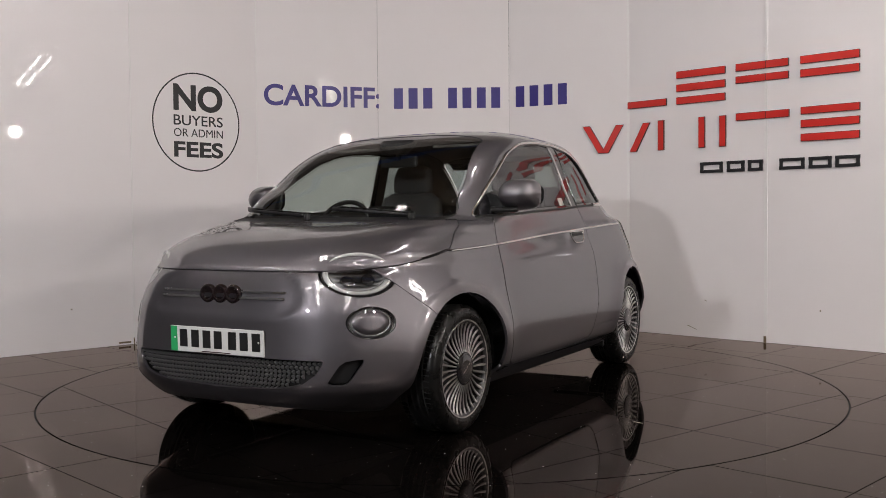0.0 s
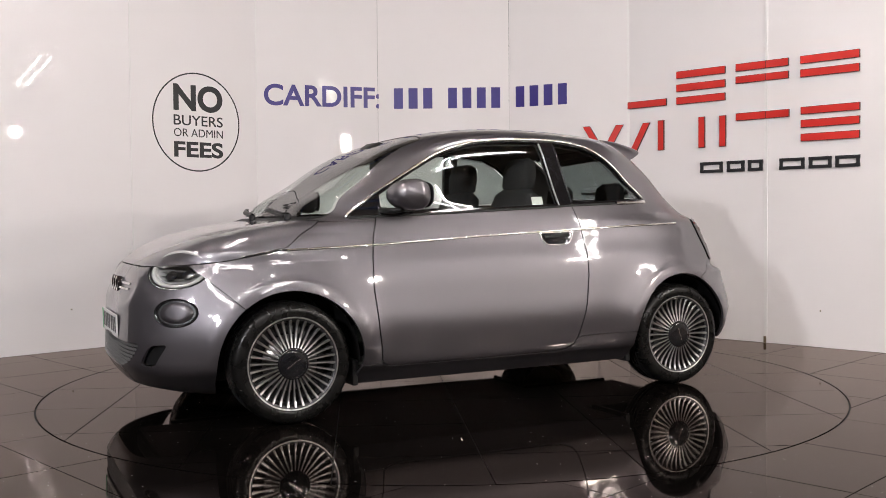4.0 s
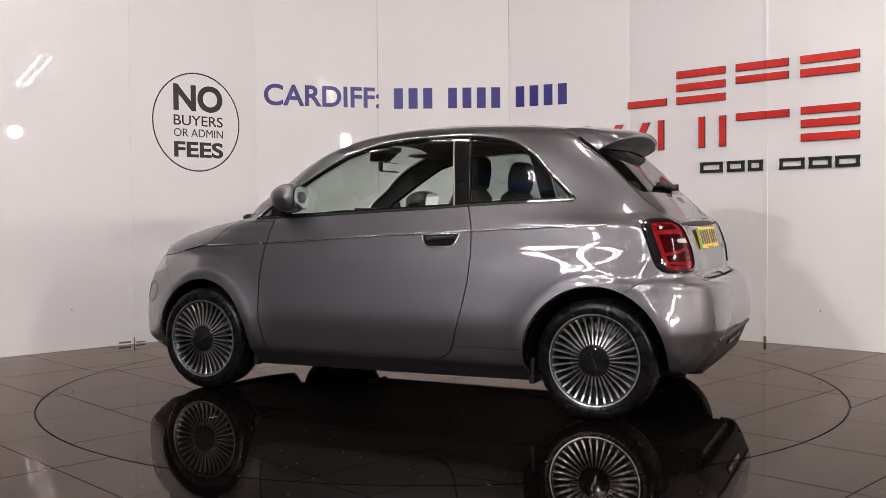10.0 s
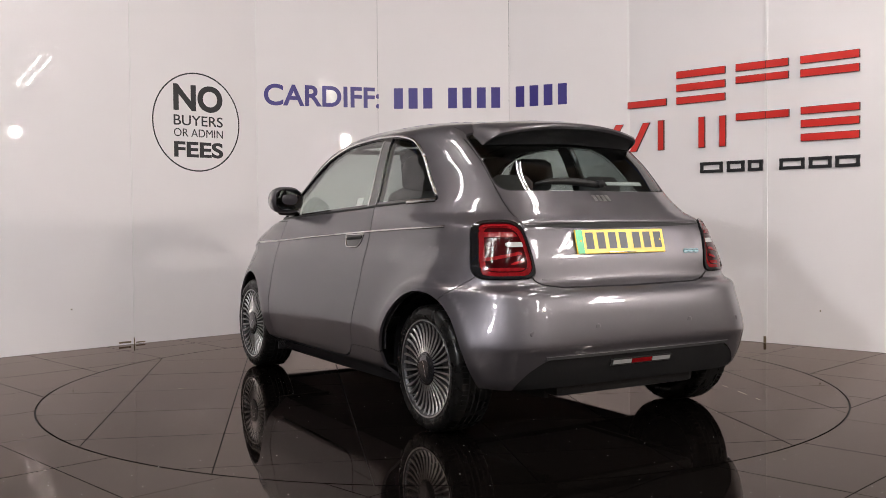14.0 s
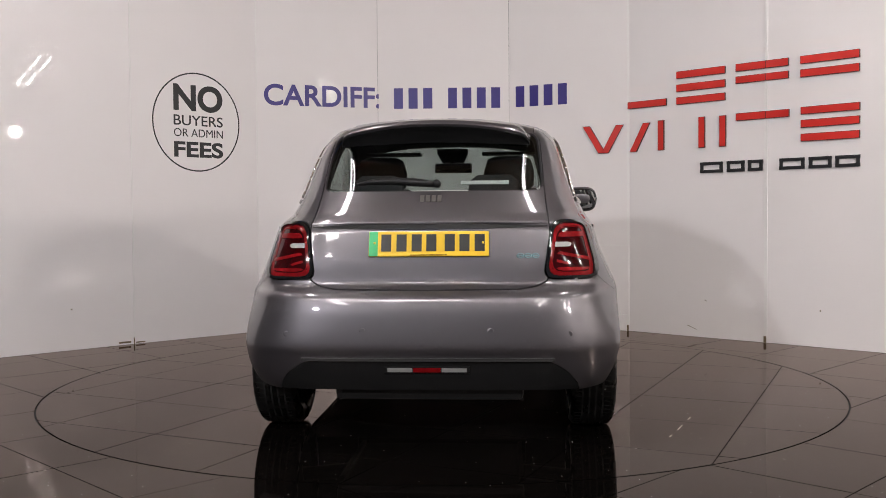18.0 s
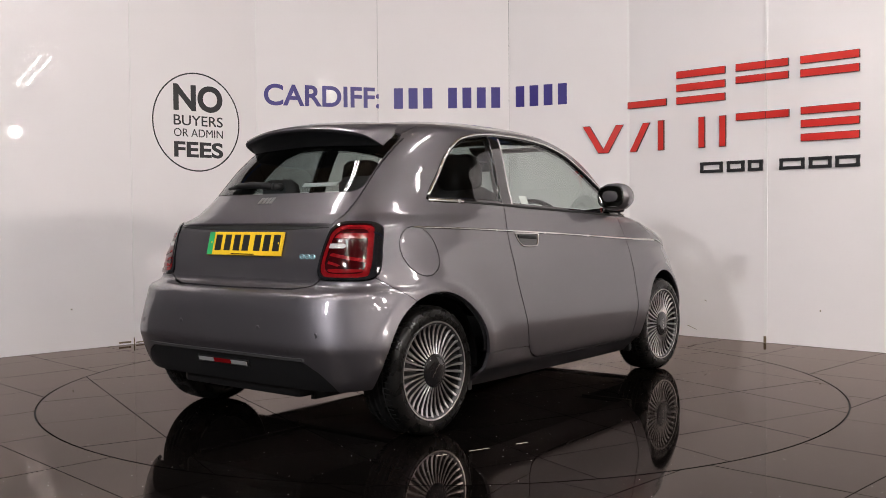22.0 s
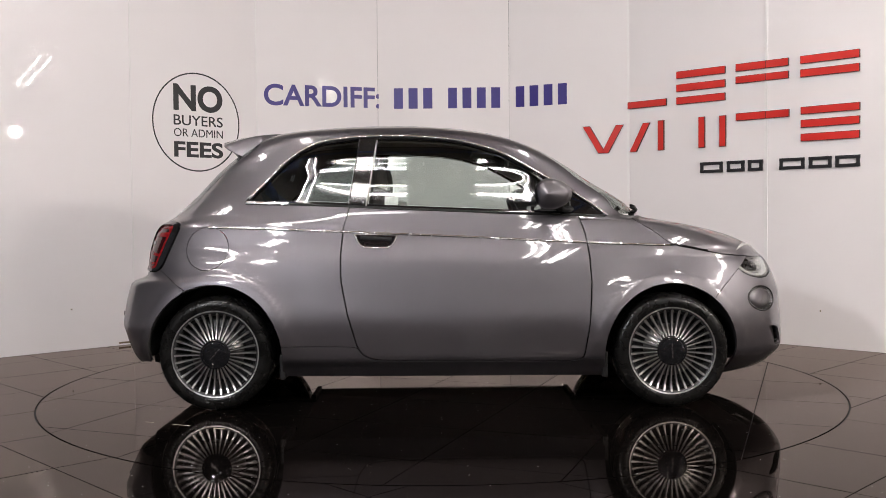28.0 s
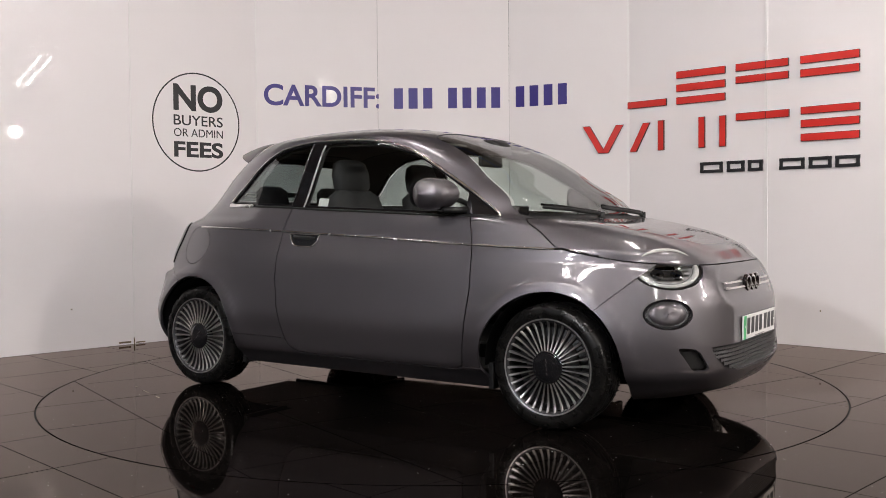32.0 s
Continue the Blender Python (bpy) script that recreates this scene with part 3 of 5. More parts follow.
wall = tagged(new("wall_backdrop", mesh_of("wall_backdrop", [(0, 0, 0)], [], JOINT)), "white gloss panelled display wall round the turntable", "wall", kind="structure")
backing = fresh()
for a, b in zip(PANELS, PANELS[1:]):
    m, length = panel_frame(a, b)
    box(backing, length / 2, 0.075, WALL_TOP / 2, length + 0.05, 0.05, WALL_TOP - 0.01, m=m)
backing_mesh = bpy.data.meshes.new("wall_backdrop")
backing.to_mesh(backing_mesh)
backing.free()
backing_mesh.materials.append(JOINT)
wall.data = backing_mesh
for a, b in zip(PANELS, PANELS[1:]):
    m, length = panel_frame(a, b)
    p = block("panel", (length - 0.0012, 0.046, WALL_TOP), WALL, wall, (length / 2, 0.023, WALL_TOP / 2 + 0.0005), 0.0015)
    p.matrix_local = m
for corner, width in (("L1", 0.010), ("L0", 0.008), ("R0", 0.020), ("R1", 0.026), ("L2", 0.010), ("R2", 0.026)):
    k = PANELS.index(corner)
    m1, _ = panel_frame(PANELS[k - 1], corner)
    turn = Matrix.Translation((*CORNERS[corner], 0)) @ m1.to_3x3().to_4x4()
    strip = block("joint_strip", (width, 0.006, WALL_TOP - 0.05), STRIP, wall, (0, -0.003, WALL_TOP / 2 + 0.022), 0.002)
    strip.matrix_local = turn
    stain = block("joint_stain", (width * 0.8, 0.006, 0.05), GRIME, wall, (-0.004, -0.005, 0.027), 0.002)
    stain.matrix_local = turn
# small marks on the panels
for a, b, s, z, w, h, lean in (("L2", "L1", 0.66, 0.31, 0.012, 0.010, 0.0), ("R0", "R1", 0.60, 0.075, 0.085, 0.004, 0.03), ("R0", "R1", 0.72, 0.30, 0.02, 0.004, 0.01),
                              ("R1", "R2", 0.42, 0.27, 0.008, 0.014, 0.0), ("L2", "L1", 1.08, 0.020, 0.10, 0.014, 0.0), ("L1", "L0", 0.05, 0.012, 0.08, 0.010, 0.0)):
    bm = fresh()
    made = box(bm, s, -0.0006, z, w, 0.001, h)
    for vert in made:
        vert.co.z -= lean * (vert.co.x - s) / w
    mark = part("wall_mark", bm, GRIME, wall)
    mark.matrix_local = panel_frame(a, b)[0]
# the low access hatch in the panel behind the car
m, _ = panel_frame("C2", "R0")
hatch = block("hatch", (0.255, 0.008, 0.585), WALL, wall, (0.968, -0.004, 0.438), 0.002, label="low white access hatch")
hatch.matrix_local = m
frame_bm = fresh()
for cx, cz, sx, sz in ((0.836, 0.438, 0.006, 0.60), (1.099, 0.438, 0.006, 0.60), (0.968, 0.735, 0.268, 0.006), (0.968, 0.141, 0.268, 0.006)):
    box(frame_bm, cx, -0.002, cz, sx, 0.004, sz)
fr = part("hatch_frame", frame_bm, STRIP, wall)
fr.matrix_local = m


def hall_box(name, size, at, mat, label, category):
    return tagged(block(name, size, mat, None, at, 0.0), label, category, kind="structure")


# walls out of view; west and south toned dark to shape the car's reflections
hall_box("wall_west", (0.2, 18.0, 5.2), (-8.1, -4.5, 2.6), HALL_DARK, "unseen hall wall, dark in place of unlit hall space", "wall")
hall_box("wall_east", (0.2, 18.0, 5.2), (9.6, -4.5, 2.6), HALL_WALL, "unseen grey hall wall, added to close the hall", "wall")
hall_box("wall_south", (17.6, 0.2, 5.2), (0.75, -11.4, 2.6), HALL_DARK, "unseen hall wall, dark in place of unlit hall space", "wall")
hall_box("wall_north", (17.6, 0.2, 5.2), (0.75, 4.4, 2.6), HALL_WALL, "unseen grey hall wall, added to close the hall", "wall")
ceiling_bm = fresh()
box(ceiling_bm, 0.75, -4.5, 5.3, 18.0, 18.2, 0.2)
for k in range(37):
    box(ceiling_bm, -7.9 + k * 0.48, -4.5, 5.19, 0.44, 17.8, 0.02)
tagged(part("ceiling", ceiling_bm, HALL_ROOF), "dark brown boarded hall ceiling", "ceiling", kind="structure")
for k in range(5):
    beam = fresh()
    y = -11.5 + k * 3.6
    box(beam, 0, y, 4.98, 16.0, 0.16, 0.02)
    box(beam, 0, y, 5.08, 16.0, 0.02, 0.2)
    box(beam, 0, y, 5.17, 16.0, 0.16, 0.02)
    tagged(part("roof_beam", beam, BEAM if k % 2 else BLUE_STEEL), "painted steel roof beam under the ceiling", "beam", "roof beams", "structure")


def tube_light(x, y, z, rz):
    """A twin-tube fitting hung below the ceiling."""
    root = tagged(new("tube_light"), "white twin-tube fluorescent ceiling light, lit", "light", "tube lights")
    root.matrix_world = pose(x, y, z, 0, 0, rz)
    bm = fresh()
    box(bm, 0, 0, 0.05, 1.56, 0.25, 0.05, bevel=0.012)
    part("housing", bm, FITTING, root)
    for s in (-1, 1):
        v, f = lathe([(0.0, -0.75), (0.014, -0.75), (0.014, 0.75), (0.0, 0.75)], 10)
        me = mesh_of("tube", [(b, s * 0.085 + a, c) for a, b, c in v], f, TUBE, True)
        part("tube", me, TUBE, root)
    for s in (-0.6, 0.6):
        bm = fresh()
        box(bm, s, 0, 0.07 + (5.18 - z - 0.07) / 2, 0.012, 0.012, 5.18 - z - 0.07)
        part("hanger", bm, FITTING, root)
    return root


for x, y, z, rz in ((-3.6, -1.0, 4.85, 90), (3.6, -2.3, 4.3, 90), (-1.85, -4.6, 4.3, 90), (-1.85, -0.7, 4.85, 90), (1.85, -0.7, 4.85, 90),
                    (4.15, -6.3, 3.6, -59.5), (4.92, -7.6, 3.6, -59.5), (5.8, -2.58, 3.6, -30.5), (7.5, -3.6, 3.6, -30.5),
                    (-3.4, -5.1, 4.9, 0), (-1.1, -5.1, 4.9, 0), (1.2, -5.1, 4.9, 0),
                    (1.25, -6.0, 4.3, 90), (-2.3, -6.8, 4.5, 90), (1.85, -6.9, 4.5, 90), (1.85, -8.6, 4.5, 90)):
    tube_light(x, y, z, rz)


def flood_stand(at, target, name_label, size):
    """A square flood lamp head on a three-legged stand; the light leaves its open front."""
    root = tagged(new("flood_lamp"), name_label, "lamp", "flood lamps")
    root.matrix_world = Matrix.Translation((at[0], at[1], 0))
    turn = look((0, 0, at[2]), (target[0] - at[0], target[1] - at[1], target[2]))
    bm = fresh()
    box(bm, 0, 0, 0.09, *size, 0.10, m=turn, bevel=0.02)
    part("lamp_head", bm, BLACK, root)
    part("pole", tube_mesh("pole", [(0, 0, 0.35), (0, 0, at[2] - 0.05)], 0.014, STEEL), STEEL, root)
    for k in range(3):
        a = math.radians(30 + 120 * k)
        part("leg", tube_mesh("leg", [(0, 0, 0.75), (0.5 * math.cos(a), 0.5 * math.sin(a), 0.012)], 0.011, BLACK), BLACK, root)
    return root


flood_stand(KEY, (0.4, 0.3, 1.0), "black square flood lamp on a tripod stand, lit", (0.38, 0.38))
flood_stand(FRONT, (-0.4, 0.3, 1.0), "black square flood lamp on a tripod stand, lit", (0.24, 0.24))
flood_stand(SIDE, (-1.0, 0.8, 1.2), "small black square flood lamp on a tripod stand, lit", (0.22, 0.22))

# ---- wall signs ----


def text_mesh(words, bold):
    data = bpy.data.curves.new("words", "FONT")
    data.body, data.extrude, data.offset, data.align_x = words, 0.01, bold, "LEFT"
    ob = bpy.data.objects.new("words", data)
    scene.collection.objects.link(ob)
    bpy.context.view_layer.update()
    me = bpy.data.meshes.new_from_object(ob.evaluated_get(bpy.context.evaluated_depsgraph_get()))
    bpy.data.objects.remove(ob)
    return me


def lettering(name, words, a, b, s0, s1, z0, z1, mat, parent=None, bold=0.0, proud=0.0022):
    """Words on the panel from corner a to b, fitted between s0 and s1 along it and z0 and z1 up it."""
    if len(words) > 1:
        whole = text_mesh(words, bold)
        co = np.array([v.co[:] for v in whole.vertices])
        lo, hi = co.min(0), co.max(0)
        bpy.data.meshes.remove(whole)
        for k, w in enumerate(words):
            if w == " ":
                continue
            upto = text_mesh(words[:k + 1], bold)
            only = text_mesh(w, bold)
            cu, cw = np.array([v.co[:] for v in upto.vertices]), np.array([v.co[:] for v in only.vertices])
            shift = cu.max(0)[0] - cw.max(0)[0]
            for v in only.vertices:
                u = (v.co.x + shift - lo[0]) / (hi[0] - lo[0])
                h = (v.co.y - lo[1]) / (hi[1] - lo[1])
                d = (v.co.z - lo[2]) / (hi[2] - lo[2])
                v.co = (s0 + (s1 - s0) * u, -0.0005 - proud * d, z0 + (z1 - z0) * h)
            only.materials.clear()
            only.materials.append(mat)
            part("letter", only, mat, parent).matrix_world = panel_frame(a, b)[0]
            bpy.data.meshes.remove(upto)
        return None
    me = text_mesh(words, bold)
    co = np.array([v.co[:] for v in me.vertices])
    lo, hi = co.min(0), co.max(0)
    for v in me.vertices:
        u = (v.co.x - lo[0]) / (hi[0] - lo[0])
        w = (v.co.y - lo[1]) / (hi[1] - lo[1])
        d = (v.co.z - lo[2]) / (hi[2] - lo[2])
        v.co = (s0 + (s1 - s0) * u, -0.0005 - proud * d, z0 + (z1 - z0) * w)
    me.materials.clear()
    me.materials.append(mat)
    ob = part(name, me, mat, parent)
    ob.matrix_world = panel_frame(a, b)[0]
    return ob


def flat_bar(bm, s, z, w, h, deep=0.002, lean=0.0, m=None):
    """A bar lying on a panel, its corners moved sideways by lean at the top."""
    made = box(bm, s, -deep / 2 - 0.0003, z, w, deep, h)
    for v in made:
        v.co.x += lean * (v.co.z - z) / h
    return made


fees = tagged(new("fees_sign"), "round black vinyl no-fees notice on the white wall", "sign")
m, _ = panel_frame("L1", "L0")
ring_v, ring_f = [], []
for k in range(96):
    a = 2 * math.pi * k / 96
    for r, d in ((1.0, 0.0003), (1.0, 0.0022), (0.972, 0.0022), (0.972, 0.0003)):
        ring_v.append((0.577 + 0.398 * r * math.cos(a), -d, 1.788 + 0.408 * r * math.sin(a)))
    for i in range(4):
        ring_f.append((k * 4 + i, k * 4 + (i + 1) % 4, (k + 1) % 96 * 4 + (i + 1) % 4, (k + 1) % 96 * 4 + i))
ring = part("ring", mesh_of("ring", ring_v, ring_f, SIGN_BLACK), SIGN_BLACK, fees)
ring.matrix_world = m
for words, z0, z1, bold in (("NO", 1.875, 2.095, 0.035), ("BUYERS", 1.757, 1.842, 0.006), ("OR ADMIN", 1.665, 1.731, 0.0), ("FEES", 1.496, 1.626, 0.03)):
    lettering("words", words, "L1", "L0", 0.366, 0.814, z0, z1, SIGN_BLACK, fees, bold)

place = tagged(new("place_sign"), "navy blue vinyl lettering and number bars on the wall", "sign")
lettering("words", "CARDIFF:", "L0", "C1", 0.066, 1.112, 1.976, 2.165, SIGN_BLUE, place, 0.022)
for a, b, s0, s1, count in (("C1", "C2", 0.120, 0.518, 3), ("C1", "C2", 0.611, 1.130, 4), ("C2", "R0", 0.040, 0.571, 4)):
    m, _ = panel_frame(a, b)
    step = (s1 - s0) / count
    for k in range(count):
        bm = fresh()
        flat_bar(bm, s0 + step * (k + 0.5), 2.064, step * 0.62, 0.185)
        part("bar", bm, SIGN_BLUE, place).matrix_world = m

trade = tagged(new("trade_sign"), "raised red and black plain-bar trade sign on the wall", "sign")


def sign_bar(a, b, s0, s1, z0, z1, mat, deep=0.018, lean=0.0):
    m, _ = panel_frame(a, b)
    bm = fresh()
    flat_bar(bm, (s0 + s1) / 2, (z0 + z1) / 2, s1 - s0, z1 - z0, deep, lean)
    ob = part("bar", bm, mat, trade)
    ob.matrix_world = m
    edge = fresh()
    flat_bar(edge, (s0 + s1) / 2, (z0 + z1) / 2, s1 - s0 + 0.006, z1 - z0 + 0.006, deep * 0.8, lean)
    rim = part("edge", edge, SIGN_EDGE, ob)
    return ob


for a, b, s0, s1, z0, z1 in (
        ("R0", "R1", 0.006, 0.370, 1.896, 1.948),
        ("R0", "R1", 0.468, 0.889, 2.103, 2.156), ("R0", "R1", 0.468, 0.889, 1.996, 2.050), ("R0", "R1", 0.468, 0.889, 1.893, 1.946),
        ("R0", "R1", 0.983, 1.221, 2.104, 2.157), ("R0", "R1", 0.983, 1.221, 2.010, 2.060), ("R1", "R2", 0.003, 0.175, 2.104, 2.157), ("R1", "R2", 0.003, 0.175, 2.010, 2.060),
        ("R1", "R2", 0.270, 0.693, 2.104, 2.157), ("R1", "R2", 0.270, 0.693, 2.005, 2.057),
        ("R0", "R1", 0.296, 0.346, 1.530, 1.772), ("R0", "R1", 0.666, 0.715, 1.530, 1.772),
        ("R0", "R1", 0.847, 0.895, 1.530, 1.768), ("R0", "R1", 0.985, 1.221, 1.722, 1.774), ("R1", "R2", 0.003, 0.180, 1.722, 1.774),
        ("R1", "R2", 0.275, 0.696, 1.730, 1.780), ("R1", "R2", 0.275, 0.696, 1.632, 1.684), ("R1", "R2", 0.275, 0.696, 1.530, 1.581)):
    sign_bar(a, b, s0, s1, z0, z1, SIGN_RED)
sign_bar("C2", "R0", 0.765, 0.825, 1.530, 1.762, SIGN_RED, lean=-0.14)
sign_bar("C2", "R0", 0.925, 0.985, 1.530, 1.762, SIGN_RED, lean=0.13)
sign_bar("R0", "R1", 0.090, 0.150, 1.530, 1.762, SIGN_RED, lean=0.13)
for a, b, s0, s1 in (("R0", "R1", 0.676, 0.870), ("R0", "R1", 0.905, 1.052), ("R0", "R1", 1.080, 1.200), ("R1", "R2", 0.108, 0.300), ("R1", "R2", 0.331, 0.500), ("R1", "R2", 0.526, 0.701)):
    m, _ = panel_frame(a, b)
    bm = fresh()
    for z in (1.336, 1.397):
        flat_bar(bm, (s0 + s1) / 2, z, s1 - s0, 0.024, 0.012)
    for s in (s0 + 0.014, s1 - 0.014):
        flat_bar(bm, s, 1.3665, 0.024, 0.038, 0.012)
    part("bar", bm, SIGN_BLACK, trade).matrix_world = m

# ---- floor and turntable ----
TABLE_R = 2.2485


def clip_tile(corners, inside, gap):
    """A square tile's top cut by the turntable's rim: polygons in the plane."""
    n = 14
    (x0, y0), (x1, y1), _, (x3, y3) = corners
    pts = {}
    for i in range(n + 1):
        for j in range(n + 1):
            u, v = i / n, j / n
            pts[i, j] = (x0 + (x1 - x0) * u + (x3 - x0) * v, y0 + (y1 - y0) * u + (y3 - y0) * v)
    d = {k: (math.hypot(*p) - TABLE_R) * (1 if inside else -1) + gap for k, p in pts.items()}
    if max(d.values()) <= 0:
        return [list(corners)]
    if min(d.values()) >= 0:
        return []
    out = []
    for i in range(n):
        for j in range(n):
            ring_ = [(i, j), (i + 1, j), (i + 1, j + 1), (i, j + 1)]
            poly = []
            for k in range(4):
                a, b = ring_[k], ring_[(k + 1) % 4]
                if d[a] <= 0:
                    poly.append(pts[a])
                if (d[a] <= 0) != (d[b] <= 0):
                    t = d[a] / (d[a] - d[b])
                    poly.append((pts[a][0] + (pts[b][0] - pts[a][0]) * t, pts[a][1] + (pts[b][1] - pts[a][1]) * t))
            if len(poly) > 2:
                out.append(poly)
    return out


def tile_piece(polys, drop, parent):
    v, f, index = [], [], {}
    for p in polys:
        ids = []
        for q in p:
            key = (round(q[0], 5), round(q[1], 5))
            if key not in index:
                index[key] = len(v)
                v.append((q[0], q[1], drop))
            ids.append(index[key])
        ids = [k for i, k in enumerate(ids) if k != ids[i - 1]]
        if len(ids) > 2:
            f.append(ids)
    count = {}
    for face in f:
        for i in range(len(face)):
            a, b = face[i], face[(i + 1) % len(face)]
            count[(a, b)] = 1
    rim = [(a, b) for (a, b) in count if (b, a) not in count]
    base = len(v)
    low = {}
    for a, b in rim:
        for q in (a, b):
            if q not in low:
                low[q] = base + len(low)
                v.append((v[q][0], v[q][1], -0.02))
    for a, b in rim:
        f.append((b, a, low[a], low[b]))
    return part("tile", mesh_of("tile", v, f, GRANITE), GRANITE, parent)


def tile_field(parent, angle, n0, m0, reach, inside, seed, keep):
    rng = random.Random(seed)
    c, s = math.cos(angle), math.sin(angle)
    half = 0.0024
    for i in range(-reach, reach):
        for j in range(-reach, reach):
            u0, u1 = m0 + 0.6 * i + half, m0 + 0.6 * (i + 1) - half
            v0, v1 = n0 + 0.6 * j + half, n0 + 0.6 * (j + 1) - half
            corners = [(c * u - s * w, s * u + c * w) for u, w in ((u0, v0), (u1, v0), (u1, v1), (u0, v1))]
            if not keep((corners[0][0] + corners[2][0]) / 2, (corners[0][1] + corners[2][1]) / 2):
                continue
            polys = clip_tile(corners, inside, 0.0048)
            if polys:
                tile_piece(polys, -0.0006 * rng.random(), parent)


floor_bm = fresh()
box(floor_bm, 0.75, -4.5, -0.06, 18.0, 18.2, 0.1)
floor = tagged(part("floor", floor_bm, JOINT), "polished black granite tiled showroom floor", "floor", kind="structure")


def behind_wall(x, y):
    for a, b in zip(PANELS, PANELS[1:]):
        (ax, ay), (bx, by) = CORNERS[a], CORNERS[b]
        if min(ax, bx) - 0.01 <= x <= max(ax, bx) + 0.01:
            return y > ay + (by - ay) * (x - ax) / (bx - ax) + 0.55
    return False


tile_field(floor, math.radians(45), 0.30 * -1 + 0.0, -0.07, 16, False, 5,
           lambda x, y: -6.4 < y and abs(x) < 5.0 and not behind_wall(x, y))
floor_far = fresh()
for cx, cy, sx, sy in ((0.75, -9.6, 17.6, 7.2), (-6.35, -0.8, 3.5, 10.2), (7.05, -0.8, 4.9, 10.2)):
    box(floor_far, cx, cy, -0.0045, sx, sy, 0.005)
part("far_tiles", floor_far, GRANITE, floor)["kind"] = "stuff"

turntable = tagged(new("turntable"), "round turntable flush in the floor, tiled in black granite", "turntable")
disc_v, disc_f = lathe([(0.0, -0.05), (TABLE_R - 0.004, -0.05), (TABLE_R - 0.004, -0.008), (0.0, -0.008)], 128)
part("disc", mesh_of("disc", [(a, c, b) for a, b, c in disc_v], [f[::-1] for f in disc_f], JOINT), JOINT, turntable)
tile_field(turntable, math.radians(-21.4), 0.0, 0.0, 5, True, 8, lambda x, y: True)
for (x, y, length, turn_) in ((-1.25, -1.18, 0.10, -21.4), (-1.42, -1.11, 0.05, -21.4), (-1.05, -1.26, 0.06, -21.4), (0.6, 1.4, 0.05, 68.6)):
    bm = fresh()
    box(bm, 0, 0, -0.0015, length, 0.006, 0.004)
    part("grout", bm, GROUT, turntable).matrix_local = pose(x, y, 0, 0, 0, turn_)


# ---- the car ----
SHELL = cut_body(0.0155, 200)
car = tagged(new("car"), "small grey metallic three-door hatchback on the turntable", "car")


def panel_mesh(name, faces, sides, mat, flange=0.014, inset=0.0, smooth=True):
    """One body panel from the parted skin: its faces, its turned-in edge and the skin's own normals."""
    v, n, f = [], [], []
    for side in sides:
        index = {}
        for face in faces:
            ids = []
            for i in face:
                x, y, z = SHELL.p[i]
                key = ("c", round(x, 6), round(z, 6)) if abs(y) < 1e-6 else (side, i)
                if key not in index:
                    if key[0] == "c" and key in shared_keys(v):
                        index[key] = shared_keys(v)[key]
                    else:
                        nx, ny, nz = SHELL.n[i]
                        index[key] = len(v)
                        v.append((x - nx * inset, (y - ny * inset) * side, z - nz * inset))
                        n.append((nx, ny * side, nz))
                        if key[0] == "c":
                            shared_keys(v)[key] = len(v) - 1
                ids.append(index[key])
            ids = [k for i, k in enumerate(ids) if k != ids[i - 1]]
            if len(ids) > 2:
                f.append(ids if side > 0 else ids[::-1])
    a, b, c = (np.array(v[k]) for k in f[0][:3])
    if np.dot(np.cross(b - a, c - a), np.array(n[f[0][0]])) < 0:
        f = [k[::-1] for k in f]
    if flange:
        edges = {}
        for face in f:
            for i in range(len(face)):
                edges[(face[i], face[(i + 1) % len(face)])] = 1
        rim = [(i, j) for (i, j) in edges if (j, i) not in edges]
        top, low = {}, {}
        for i, j in rim:
            for k in (i, j):
                if k not in top:
                    top[k] = len(v)
                    v.append(v[k])
                    n.append((0, 0, 0))
                    low[k] = len(v)
                    v.append(tuple(np.array(v[k]) - np.array(n[k]) * flange))
                    n.append((0, 0, 0))
        for i, j in rim:
            f.append((top[j], top[i], low[i], low[j]))
    me = mesh_of(name, v, f, mat, smooth)
    if smooth:
        me.normals_split_custom_set_from_vertices(n)
    SHARED.clear()
    return me


SHARED = {}


def shared_keys(v):
    return SHARED


def body_part(name, key, mat, mirrored=True, label="", flange=0.014, inset=0.0, parent=None):
    faces = SHELL.faces[key]
    if not mirrored:
        return [part(name, panel_mesh(name, faces, (1, -1), mat, flange, inset), mat, parent or car, label)]
    return [part(name, panel_mesh(name, faces, (s,), mat, flange, inset), mat, parent or car, label) for s in (1, -1)]


# the fuel flap is let into the right-hand side only
body_part("hood", "hood", PAINT, False)
body_part("front_bumper", "front_bumper", PAINT, False)
body_part("rear_bumper", "rear_bumper", PAINT, False)
body_part("roof", "roof", PAINT, False)
tailgate = body_part("tailgate", "tailgate", PAINT, False)[0]
doors = body_part("door", "door", PAINT)
body_part("fender", "fender", PAINT)
body_part("sill", "sill", PAINT)
body_part("cowl", "cowl", BLACK, False, "black plastic cowl under the windscreen", 0.02, 0.006)
part("side_panel", panel_mesh("side_panel", SHELL.faces["shell"], (1,), PAINT), PAINT, car)


def fuel_rule(x, y, z):
    return np.hypot(x + 1.203, z - 0.827) - 0.110 + np.where(y < 0.5, 1.0, 0)


